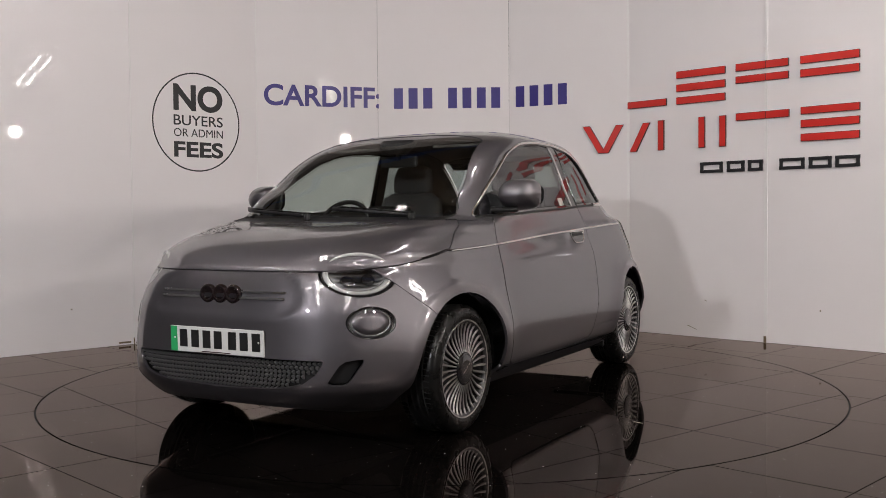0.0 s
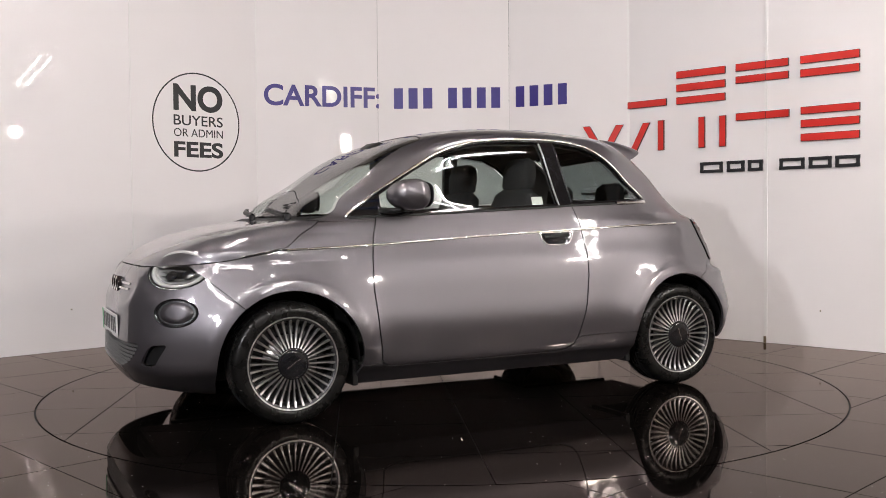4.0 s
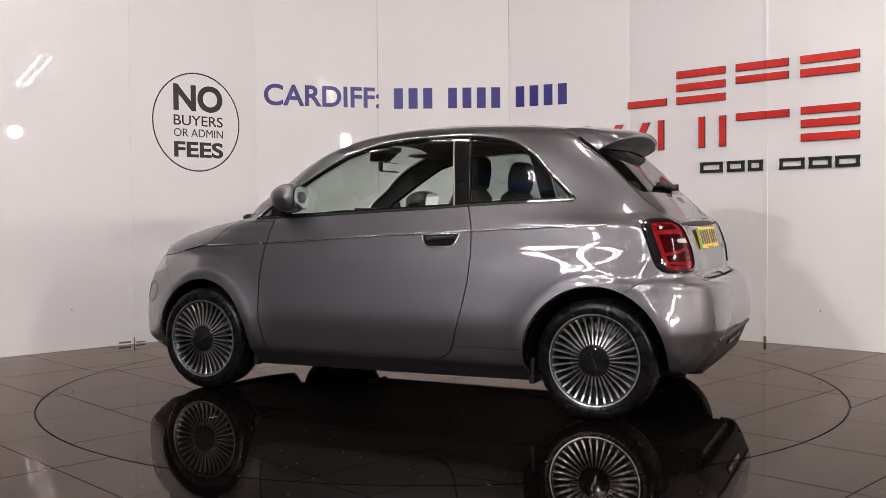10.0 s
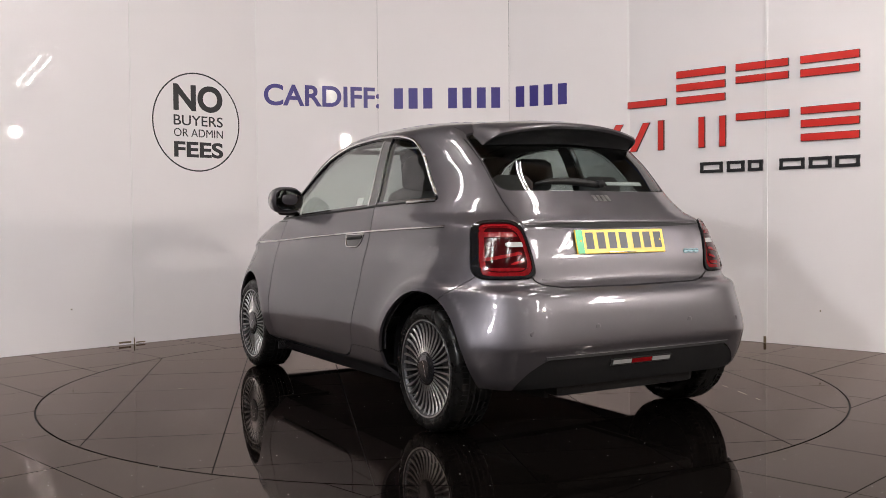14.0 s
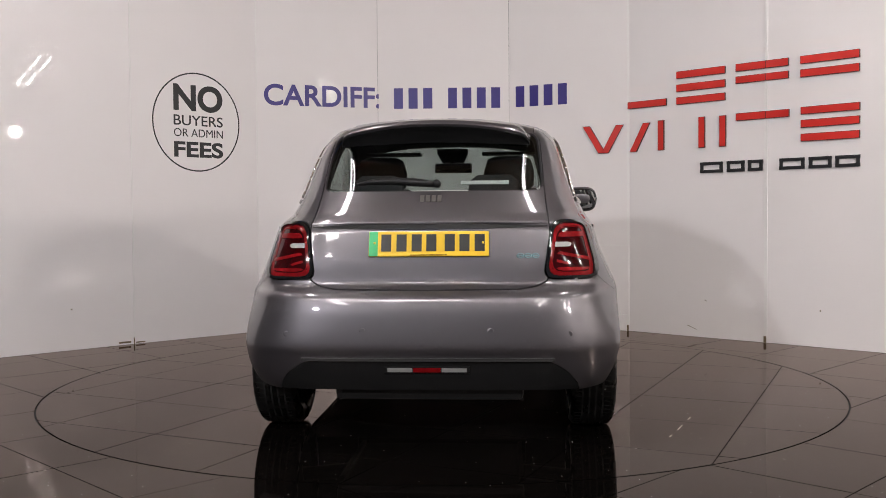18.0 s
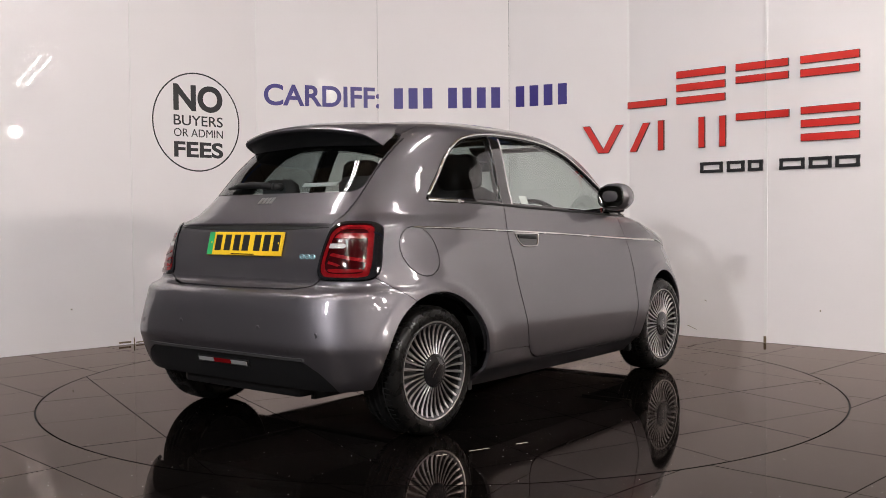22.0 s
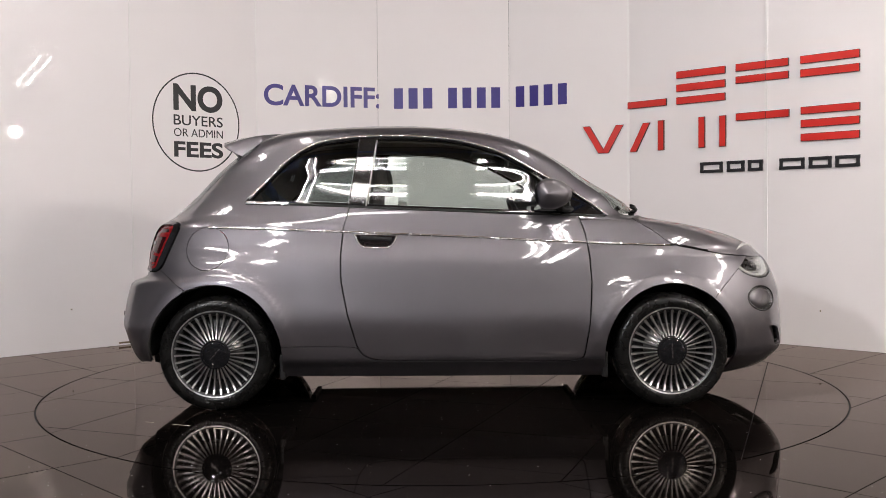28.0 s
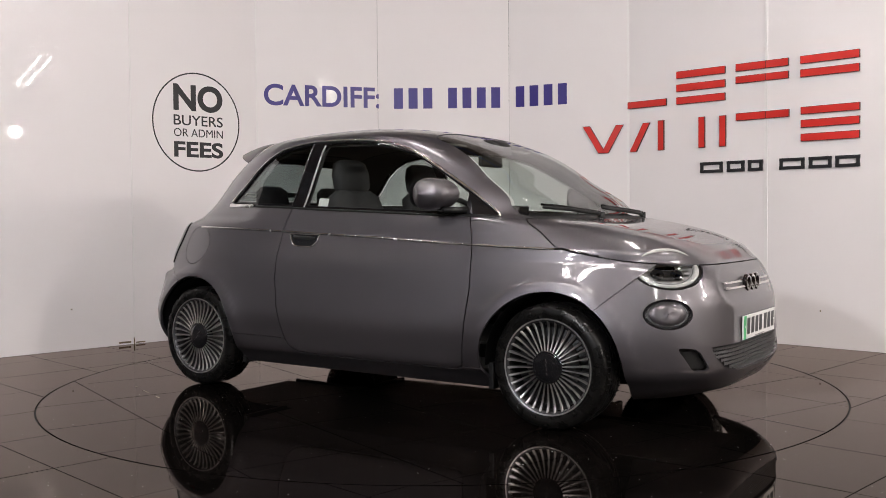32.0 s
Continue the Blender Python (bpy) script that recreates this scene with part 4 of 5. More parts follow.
SHELL.cut("shell", "fuel_flap", fuel_rule, 0.0018)
part("side_panel", panel_mesh("side_panel", SHELL.faces["shell"], (-1,), PAINT), PAINT, car)
part("fuel_flap", panel_mesh("fuel_flap", SHELL.faces["fuel_flap"], (-1,), PAINT), PAINT, car, "round charging flap in body colour")
glass = [body_part("windscreen", "windscreen", CLEAR, False, "clear windscreen", 0, 0.003), body_part("rear_window", "rear_window", DIMMED, False, "rear window, dimmed for the dark cabin", 0, 0.003),
         body_part("door_window", "door_window", CLEAR, True, "clear door window", 0, 0.004), body_part("quarter_window", "quarter_window", DIMMED, True, "quarter window, dimmed for the dark cabin", 0, 0.004)]
for group in glass:
    for ob in group:
        ob.visible_shadow = False
body_part("window_frame", "inner_band", GLOSS_BLACK, True, "gloss black window pillar", 0.02, 0.001)
body_part("window_trim", "window_band", GLOSS_BLACK, True, "black seal round the side windows", 0.012, 0.0)
body_part("valance", "valance", BLACK, False, "black plastic rear valance", 0.014, 0.003)
grille = body_part("grille", "grille", BLACK, False, "black lower grille", 0.0, 0.022)[0]
body_part("duct", "duct", BLACK, True, "black side air duct", 0.0, 0.028)
part("seam_backing", panel_mesh("seam_backing", [f for k in ("front_bumper", "hood", "fender", "door", "sill", "shell", "rear_bumper", "tailgate", "roof", "fuel_flap", "tail_light") for f in SHELL.faces[k]],
                                (1, -1), JOINT, 0, 0.016), JOINT, car)
# cabin lining: the inner side of doors, pillars and roof
lining_faces = [f for k in ("door", "shell", "inner_band", "tailgate") for f in SHELL.faces[k] if min(SHELL.p[i][2] for i in f) > 0.3 and max(SHELL.p[i][0] for i in f) < 0.9]
part("lining", panel_mesh("lining", lining_faces, (1, -1), LINING, 0, 0.034), LINING, car, "dark cabin lining")
part("headliner", panel_mesh("headliner", SHELL.faces["roof"], (1, -1), HEADLINER, 0, 0.03), HEADLINER, car, "dark cloth headliner")


def surface_normal(x, z, side=1):
    e = 0.004
    dydx = float(side_y(x + e, z) - side_y(x - e, z)) / (2 * e)
    dydz = float(side_y(x, z + e) - side_y(x, z - e)) / (2 * e)
    return Vector((-dydx, 1, -dydz)).normalized()


def side_ribbon(name, points, width, proud, mat, side, parent, each=6, sink=0.004, label=""):
    """A strip lying on the car's side along (x, z) points, raised by proud."""
    q = []
    for (x0, z0), (x1, z1) in zip(points, points[1:]):
        q += [(x0 + (x1 - x0) * k / each, z0 + (z1 - z0) * k / each) for k in range(each)]
    q.append(points[-1])
    v, f = [], []
    for i, (x, z) in enumerate(q):
        (xa, za), (xb, zb) = q[max(i - 1, 0)], q[min(i + 1, len(q) - 1)]
        d = math.hypot(xb - xa, zb - za)
        nx, nz = -(zb - za) / d, (xb - xa) / d
        for w, h in ((-0.5, -sink), (-0.42, proud * 0.8), (0, proud), (0.42, proud * 0.8), (0.5, -sink)):
            px, pz = x + nx * w * width, z + nz * w * width
            n = surface_normal(px, pz)
            p = Vector((px, float(side_y(px, pz)), pz)) + n * h
            v.append((p.x, p.y * side, p.z))
    for i in range(len(q) - 1):
        for k in range(4):
            a = [i * 5 + k, i * 5 + k + 1, i * 5 + k + 6, i * 5 + k + 5]
            f.append(a if side < 0 else a[::-1])
    return part(name, mesh_of(name, v, f, mat, True), mat, parent, label)


def side_patch(name, outline, proud, mat, side, parent, sink=0.004, label=""):
    """A flat patch lying on the side inside an (x, z) outline."""
    cx, cz = np.mean(outline, 0)
    v, f = [], []
    n = len(outline)
    for r, h in ((1.0, -sink), (1.0, proud * 0.7), (0.93, proud), (0.6, proud), (0.3, proud)):
        for x, z in outline:
            px, pz = cx + (x - cx) * r, cz + (z - cz) * r
            nn = surface_normal(px, pz)
            p = Vector((px, float(side_y(px, pz)), pz)) + nn * h
            v.append((p.x, p.y * side, p.z))
    for k in range(4):
        for i in range(n):
            j = (i + 1) % n
            f.append((k * n + i, k * n + j, (k + 1) * n + j, (k + 1) * n + i))
    f.append(tuple(range(4 * n, 5 * n)))
    if side < 0:
        f = [q[::-1] for q in f]
    return part(name, mesh_of(name, v, f, mat, True), mat, parent, label)


WAIST = [(-1.204, 0.934), (-0.93, 0.925), (-0.53, 0.9085), (-0.291, 0.897), (0.121, 0.878), (0.534, 0.854), (0.735, 0.8435), (0.946, 0.834), (1.165, 0.8255)]
HANDLE = [(-0.443, 0.893), (-0.34, 0.8905), (-0.243, 0.887), (-0.240, 0.879), (-0.247, 0.858), (-0.262, 0.838), (-0.285, 0.826), (-0.335, 0.825), (-0.395, 0.828), (-0.420, 0.840), (-0.437, 0.862), (-0.445, 0.884)]
HANDLE = smooth_loop(HANDLE, 3)
waist_z = curve_through(WAIST)


def waist_run(x0, x1, n):
    return [(x0 + (x1 - x0) * k / n, float(waist_z(x0 + (x1 - x0) * k / n))) for k in range(n + 1)]


for side, door in ((1, doors[0]), (-1, doors[1])):
    for x0, x1, n in ((-1.204, -0.53, 16), (-0.524, 0.735, 30), (0.741, 1.165, 10)):
        side_ribbon("waist_trim", waist_run(x0, x1, n), 0.011, 0.005, CHROME, side, car, each=1, label="thin chrome waist strip")
    side_ribbon("hood_vent", [(1.165, 0.826), (1.20, 0.829), (1.27, 0.815), (1.34, 0.801), (1.37, 0.796)], 0.010, 0.003, GLOSS_BLACK, side, car)
    handle = side_patch("handle_pocket", HANDLE, 0.0012, GLOSS_BLACK, side, door, label="black flush door handle pocket")
    hx = np.vstack([HANDLE, HANDLE[:1]])
    side_ribbon("handle_trim", [tuple(p) for p in hx], 0.0075, 0.005, CHROME, side, door, each=2, label="chrome rim of the door handle")
    side_ribbon("handle_bar", [(-0.425, 0.877), (-0.36, 0.874), (-0.30, 0.871), (-0.262, 0.868)], 0.020, 0.005, BLACK, side, door)
    # bright foot of the quarter window and the upright pillar joints
    side_ribbon("window_foot", [(-1.022, 1.060), (-0.97, 1.058), (-0.90, 1.055), (-0.83, 1.054), (-0.795, 1.052)], 0.022, 0.009, CHROME, side, car, label="chrome foot of the quarter window")
    loop = smooth_loop(WINDOW_LINE, 4)
    ahead, behind = np.roll(loop, -2, 0), np.roll(loop, 2, 0)
    along = (ahead - behind) / np.linalg.norm(ahead - behind, axis=1)[:, None]
    arc = [(x + 0.009 * dz, z - 0.009 * dx) for (x, z), (dx, dz) in zip(loop[2:57], along[2:57])]
    rail = [Vector((x, float(side_y(x, z)), z)) + surface_normal(x, z) * 0.003 for x, z in arc]
    part("window_rail", tube_mesh("window_rail", [(p.x, p.y * side, p.z) for p in rail], 0.0074, CHROME, 10), CHROME, car, "bright chrome rail over the side windows")
    side_ribbon("window_seal", [(-0.79, 1.051), (-0.487, 1.0385), (-0.29, 1.0265), (0.124, 1.0085), (0.44, 0.9935), (0.69, 0.9855), (0.84, 0.978)], 0.013, 0.004, BLACK, side, car)
    side_ribbon("pillar_strip", [(-0.486, 1.042), (-0.470, 1.14), (-0.452, 1.26), (-0.433, 1.396)], 0.007, 0.003, GLOSS_BLACK, side, car)
    side_ribbon("pillar_strip", [(-0.396, 1.040), (-0.380, 1.14), (-0.362, 1.26), (-0.343, 1.386)], 0.008, 0.003, STEEL, side, car)
    part("window_sticker", mesh_of("window_sticker", [(x, side * (float(side_y(x, z)) - 0.008), z) for x, z in ((-0.30, 1.045), (-0.23, 1.042), (-0.23, 1.085), (-0.30, 1.088))],
                                   [(0, 1, 2, 3)], PAPER), PAPER, car, "small white sticker inside the glass")
    # door mirror
    mirror = part("mirror_base", tube_mesh("mirror_base", [(0.655, side * 0.70, 1.015), (0.63, side * 0.77, 1.012), (0.60, side * 0.83, 1.015)], [0.028, 0.024, 0.022], BLACK, 12, False, 0.6), BLACK, car, "black door mirror foot")
    v, f = [], []
    rows, cols = 14, 24
    for i in range(rows + 1):
        t = -1 + 2 * i / rows
        r = max(0.0, 1 - abs(t) ** 3.2) ** (1 / 2.4)
        for k in range(cols):
            a = 2 * math.pi * k / cols
            ca, sa = math.cos(a), math.sin(a)
            ex = math.copysign(abs(ca) ** 0.92, ca)
            ez = math.copysign(abs(sa) ** 0.88, sa)
            back = 0.066 if ex < 0 else 0.122
            v.append((0.548 + back * r * ex - 0.028 * (t + 1) * 0.5, side * (0.822 + 0.102 * t), 1.091 + 0.080 * r * ez * (1 - 0.16 * max(ex, 0) ** 2)))
    for i in range(rows):
        for k in range(cols):
            q = (i * cols + k, i * cols + (k + 1) % cols, (i + 1) * cols + (k + 1) % cols, (i + 1) * cols + k)
            f.append(q if side < 0 else q[::-1])
    part("mirror_shell", mesh_of("mirror_shell", v, f, PAINT, True), PAINT, mirror, "body-coloured door mirror shell")
    gv = [(0.478 - 0.0132 * math.cos(a), side * (0.822 + 0.088 * math.copysign(abs(math.cos(a)) ** 0.7, math.cos(a))), 1.091 + 0.061 * math.copysign(abs(math.sin(a)) ** 0.7, math.sin(a))) for a in [2 * math.pi * k / 32 for k in range(32)]]
    part("mirror_rim", mesh_of("mirror_rim", [(x - 0.002, side * 0.822 + (y - side * 0.822) * 1.04, 1.091 + (z - 1.091) * 1.06) for x, y, z in gv], [tuple(range(32))], BLACK), BLACK, mirror)
    part("mirror_glass", mesh_of("mirror_glass", [(x - 0.006, y, z) for x, y, z in gv], [tuple(range(32))], MIRROR), MIRROR, mirror, "mirror glass")


# ---- lamps, plates and badges ----
def lamp_loop(cx, cy, cz, ex, ey, long, tall, count, sink, cut_top=None, scale=1.0):
    """Points of an ellipse laid on the nose, sunk by sink along its facing."""
    out = []
    for k in range(count):
        a = 2 * math.pi * k / count
        h, v = long * scale * math.cos(a), tall * scale * math.sin(a)
        x, y, z = cx + ex * h, cy + ey * h, cz + v
        if cut_top is not None:
            z = min(z, cut_top)
        xs = float(end_x(y, z))
        x = 0.5 * (x + xs) if abs(x - xs) < 0.25 else x
        # slide along the facing direction until the skin is met
        lo, hi = -0.25, 0.25
        fx, fy = ey, -ex
        px, py = cx + ex * h, cy + ey * h
        for _ in range(30):
            mid = (lo + hi) / 2
            qx, qy = px + fx * mid, py + fy * mid
            if qx < float(end_x(min(abs(qy), 0.9), z)) and abs(qy) < float(half_width(z)):
                lo = mid
            else:
                hi = mid
        out.append((px + fx * (lo - sink), py + fy * (lo - sink), z))
    return out


def mirrored(points, side):
    return [(x, y * side, z) for x, y, z in points]


def bowl(name, loops, side, mat, parent, label="", smooth=True, cap=True):
    """A surface through successive loops of equal length, closed at the last."""
    n = len(loops[0])
    v = [p for loop in loops for p in mirrored(loop, side)]
    f = []
    for k in range(len(loops) - 1):
        for i in range(n):
            j = (i + 1) % n
            q = (k * n + i, k * n + j, (k + 1) * n + j, (k + 1) * n + i)
            f.append(q if side > 0 else q[::-1])
    if cap:
        f.append(tuple(range((len(loops) - 1) * n, len(loops) * n)))
    return part(name, mesh_of(name, v, f, mat, smooth), mat, parent, label)


HEAD = (1.632, 0.565, 0.735, -0.75, 0.66, 0.162, 0.086)
FOG = (1.672, 0.66, 0.542, -0.83, 0.55, 0.108, 0.065)
for side in (1, -1):
    head = part("headlight", panel_mesh("headlight", SHELL.faces["headlight"], (side,), LENS, 0.0, 0.002), LENS, car, "round headlight behind a clear lens cut by the hood line")
    head.visible_shadow = False
    top = 0.758
    bowl("lamp_housing", [lamp_loop(*HEAD, 48, 0.003, top, 0.995), lamp_loop(*HEAD, 48, 0.006, top, 0.945), lamp_loop(*HEAD, 48, 0.05, top, 0.90), lamp_loop(*HEAD, 48, 0.085, top, 0.5)], side, GLOSS_BLACK, head)
    bowl("light_ring", [lamp_loop(*HEAD, 48, 0.012, top, 0.925), lamp_loop(*HEAD, 48, 0.007, top, 0.89), lamp_loop(*HEAD, 48, 0.009, top, 0.79), lamp_loop(*HEAD, 48, 0.03, top, 0.76)], side, LAMP_WHITE, head, "white daytime light ring", cap=False)
    bowl("reflector", [lamp_loop(*HEAD, 32, 0.03, top, 0.75), lamp_loop(*HEAD, 32, 0.052, top, 0.62), lamp_loop(*HEAD, 32, 0.066, top, 0.3)], side, LAMP_SILVER, head)
    for k, (off, dz) in enumerate(((-0.045, 0.708), (0.045, 0.712))):
        lens_loops = []
        for r, out_ in ((0.030, 0.055), (0.029, 0.046), (0.022, 0.040), (0.010, 0.038)):
            lens_loops.append(lamp_loop(HEAD[0] + HEAD[3] * off, HEAD[1] + HEAD[4] * off, dz, HEAD[3], HEAD[4], r, r * 0.8, 20, out_))
        bowl("projector", lens_loops, side, GLOSS_BLACK, head)
    for k in range(4):
        fin = lamp_loop(HEAD[0], HEAD[1], 0.690 + 0.018 * k, HEAD[3], HEAD[4], 0.112 - 0.012 * abs(k - 1.5), 0.0035, 20, 0.030 + 0.004 * k)
        bowl("lamp_fin", [fin, [(x - 0.022, y - 0.025, z) for x, y, z in fin]], side, SMOKED if k % 2 else LAMP_SILVER, head)
    brow_pts = []
    for k in range(15):
        a = math.radians(32 + 116 * k / 14)
        h, zz = 0.150 * math.cos(a), 0.742 + 0.080 * math.sin(a)
        px, py = HEAD[0] + HEAD[3] * h - 0.03, HEAD[1] + HEAD[4] * h - 0.026
        lo, hi = -0.3, 0.3
        for _ in range(30):
            mid = (lo + hi) / 2
            qx, qy = px + 0.66 * mid, py + 0.75 * mid
            if qx < float(end_x(min(abs(qy), 0.9), zz)) and abs(qy) < float(half_width(zz)):
                lo = mid
            else:
                hi = mid
        brow_pts.append((px + 0.66 * (lo - 0.006), (py + 0.75 * (lo - 0.006)) * side, zz - 0.001))
    widths = [0.004 + 0.0095 * math.sin(math.pi * k / 14) for k in range(15)]
    part("light_brow", tube_mesh("light_brow", brow_pts, widths, LAMP_WHITE, 10, False, 0.75), LAMP_WHITE, car, "pale daytime light brow set in the hood edge")
    fog = part("fog_lamp", panel_mesh("fog_lamp", SHELL.faces["fog_lamp"], (side,), LENS, 0.0, 0.001), LENS, car, "oval lower lamp with a grey centre")
    fog.visible_shadow = False
    bowl("lamp_bezel", [lamp_loop(*FOG, 40, -0.001, None, 1.03), lamp_loop(*FOG, 40, -0.003, None, 0.97), lamp_loop(*FOG, 40, 0.006, None, 0.90), lamp_loop(*FOG, 40, 0.02, None, 0.82)], side, GLOSS_BLACK, fog, cap=False)
    bowl("lamp_ring", [lamp_loop(*FOG, 40, 0.012, None, 0.86), lamp_loop(*FOG, 40, 0.010, None, 0.80), lamp_loop(*FOG, 40, 0.016, None, 0.72)], side, SMOKED, fog, cap=False)
    bowl("lamp_cap", [lamp_loop(*FOG, 40, 0.018, None, 0.80), lamp_loop(*FOG, 40, 0.006, None, 0.76), lamp_loop(*FOG, 40, 0.005, None, 0.4), lamp_loop(*FOG, 40, 0.005, None, 0.02)], side, PAINT, fog, "body-coloured lamp centre")
    # tail lamp
    tail = part("tail_light", panel_mesh("tail_light", SHELL.faces["tail_light"], (side,), GLOSS_BLACK, 0.02, -0.006), GLOSS_BLACK, car, "dark red tail light with a clear middle bar")

    for name, key, mat, proud, text in (("lamp_ring", "tail_red", RED_GLOW, 0.003, "bright red ring of the tail light"), ("lamp_bowl", "tail_bowl", RED_LENS, 0.005, "dark red bowl of the tail light"),
                                        ("lamp_bar", "tail_bar", LAMP_WHITE, 0.001, "clear bar"), ("lamp_hook", "tail_hook", RED_GLOW, 0.002, "bright red segment"), ("lamp_dash", "tail_dash", RED_GLOW, 0.002, "bright red segment"),
                                        ("lamp_blade", "tail_blade", RED_GLOW, 0.003, "bright red segment"), ("lamp_foot", "tail_foot", RED_GLOW, 0.002, "bright red segment"),
                                        ("lamp_groove", "tail_gap", RED_LENS, 0.007, "dark red groove inside the ring")):
        part(name, panel_mesh(name, SHELL.faces[key], (side,), mat, 0.012, proud), mat, tail, text)


def number_plate(x, z, lean, back_mat, faces_rear):
    root_m = pose(x, 0, z, 0, -lean if faces_rear else lean, 180 if faces_rear else 0)
    bm = fresh()
    box(bm, 0.004, 0, 0, 0.008, 0.524, 0.111, bevel=0.002)
    plate = part("number_plate", bm, back_mat, car, "yellow number plate with a green band" if faces_rear else "white number plate with a green band")
    plate.matrix_local = root_m
    bm = fresh()
    box(bm, 0.0086, -0.241, 0, 0.001, 0.038, 0.109)
    part("band", bm, PLATE_GREEN, plate)
    for k, y in enumerate((-0.185, -0.118, -0.052, 0.012, 0.092, 0.156, 0.222)):
        bm = fresh()
        box(bm, 0.0086, y, 0.004, 0.001, 0.044, 0.076)
        part("bar", bm, PLATE_INK, plate)
    bm = fresh()
    box(bm, 0.0086, 0.0, -0.050, 0.001, 0.16, 0.004)
    part("maker_strip", bm, RED_LENS, plate)
    for y in (-0.2, 0.2):
        v, f = lathe([(0.0, 0.011), (0.004, 0.0105), (0.0055, 0.0086)], 12)
        part("screw", mesh_of("screw", [(b, y * 1.18 + a, c + 0.004) for a, b, c in v], f, back_mat, True), back_mat, plate)
    return plate


front_plate = number_plate(1.876, 0.455, 1.5, PLATE_WHITE, False)
rear_plate = number_plate(-1.546, 0.86, 14.0, PLATE_YELLOW, True)


def nose_bar(name, y0, y1, z, tall, deep, mat, parent=None, front=True, label="", slope=0.0, taper=0.0):
    """A slim bar lying across the nose or tail."""
    n = 12
    sgn = 1 if front else -1
    v, f = [], []
    for i in range(n + 1):
        y = y0 + (y1 - y0) * i / n
        zc = z + slope * i / n
        for dz, d in ((-0.5, -0.004), (-0.4, deep), (0.4, deep), (0.5, -0.004)):
            zz = zc + dz * tall * (1 - taper * (2 * i / n - 1) ** 2)
            v.append((float(end_x(abs(y), zz, front)) + sgn * d, y, zz))
    for i in range(n):
        for k in range(3):
            q = (i * 4 + k, (i + 1) * 4 + k, (i + 1) * 4 + k + 1, i * 4 + k + 1)
            f.append(q if front else q[::-1])
    f.append((0, 1, 2, 3))
    f.append(tuple(n * 4 + k for k in (3, 2, 1, 0)))
    return part(name, mesh_of(name, v, f, mat), mat, parent or car, label)


for y0, y1 in ((-0.36, -0.085), (0.085, 0.335)):
    for z in (0.666, 0.641):
        nose_bar("nose_trim", y0, y1, z, 0.011, 0.008, CHROME, label="slim chrome nose bar")
badge = nose_bar("nose_badge", -0.120, 0.110, 0.655, 0.040, 0.010, GLOSS_BLACK, label="dark chrome nose badge of three rounded shapes")
for k, y in enumerate((0.066, -0.005, -0.076)):
    loops = []
    for r, d in ((0.043, 0.0), (0.043, 0.014), (0.037, 0.018), (0.026, 0.017), (0.022, 0.009)):
        loops.append([(float(end_x(abs(y), 0.655)) + d, y + r * math.cos(a), 0.655 + r * 0.95 * math.sin(a)) for a in [2 * math.pi * i / 28 for i in range(28)]])
    bowl("badge_ring", loops, 1, BADGE_DARK, badge)
for k in range(4):
    nose_bar("tail_badge", -0.048 + 0.026 * k, -0.030 + 0.026 * k, 1.062, 0.034, 0.004, STEEL, tailgate, False, "small chrome badge bar")
model = nose_bar("model_badge", -0.478, -0.382, 0.808, 0.006, 0.003, TEAL, tailgate, False, "small blue chrome model badge of three rings")
for y in (-0.463, -0.430, -0.397):
    ring_loops = [[(float(end_x(abs(y), 0.808, False)) - d, y + r * math.cos(q), 0.808 + 0.72 * r * math.sin(q)) for q in [2 * math.pi * i / 20 for i in range(20)]] for r, d in ((0.0165, 0.0), (0.0160, 0.004), (0.0105, 0.004), (0.0100, 0.0))]
    bowl("badge_ring", ring_loops, 1, TEAL, model, cap=False)
nose_bar("hatch_crease", -0.520, 0.520, 0.951, 0.007, 0.006, PAINT, tailgate, False, "edge of the tailgate shelf")
# black tapered strip painting the shadow that the shelf casts below it
nose_bar("hatch_shade", -0.515, 0.515, 0.936, 0.030, 0.003, JOINT, tailgate, False, "painted shade in the recess under the tailgate shelf", 0.0, 0.85)
nose_bar("hatch_lip", -0.470, 0.470, 0.702, 0.006, 0.0035, PAINT, tailgate, False, "lower lip of the tailgate")
nose_bar("valance_trim", -0.535, 0.535, 0.3765, 0.016, 0.008, DARK_PAINT, None, False, "dark grey edge of the rear valance")
reflector = nose_bar("rear_reflector", -0.180, 0.180, 0.331, 0.034, 0.005, BLACK, None, False, "clear and red lamp bar in the valance")
nose_bar("fog_segment", -0.058, 0.058, 0.331, 0.024, 0.008, RED_GLOW, reflector, False)
for y0, y1 in ((-0.168, -0.062), (0.062, 0.168)):
    nose_bar("clear_segment", y0, y1, 0.331, 0.022, 0.008, LAMP_SILVER, reflector, False)
for y, z in ((0.60, 0.485), (0.27, 0.50), (-0.27, 0.50), (-0.60, 0.485)):
    rim_loops = [[(float(end_x(abs(y), z, False)) - d, y + r * math.cos(q), z + r * math.sin(q)) for q in [2 * math.pi * i / 18 for i in range(18)]] for r, d in ((0.0125, -0.002), (0.0122, 0.0003), (0.0095, 0.0005), (0.004, 0.0006))]
    bowl("parking_sensor", rim_loops, 1, PAINT, car, "small round parking sensor in body colour")
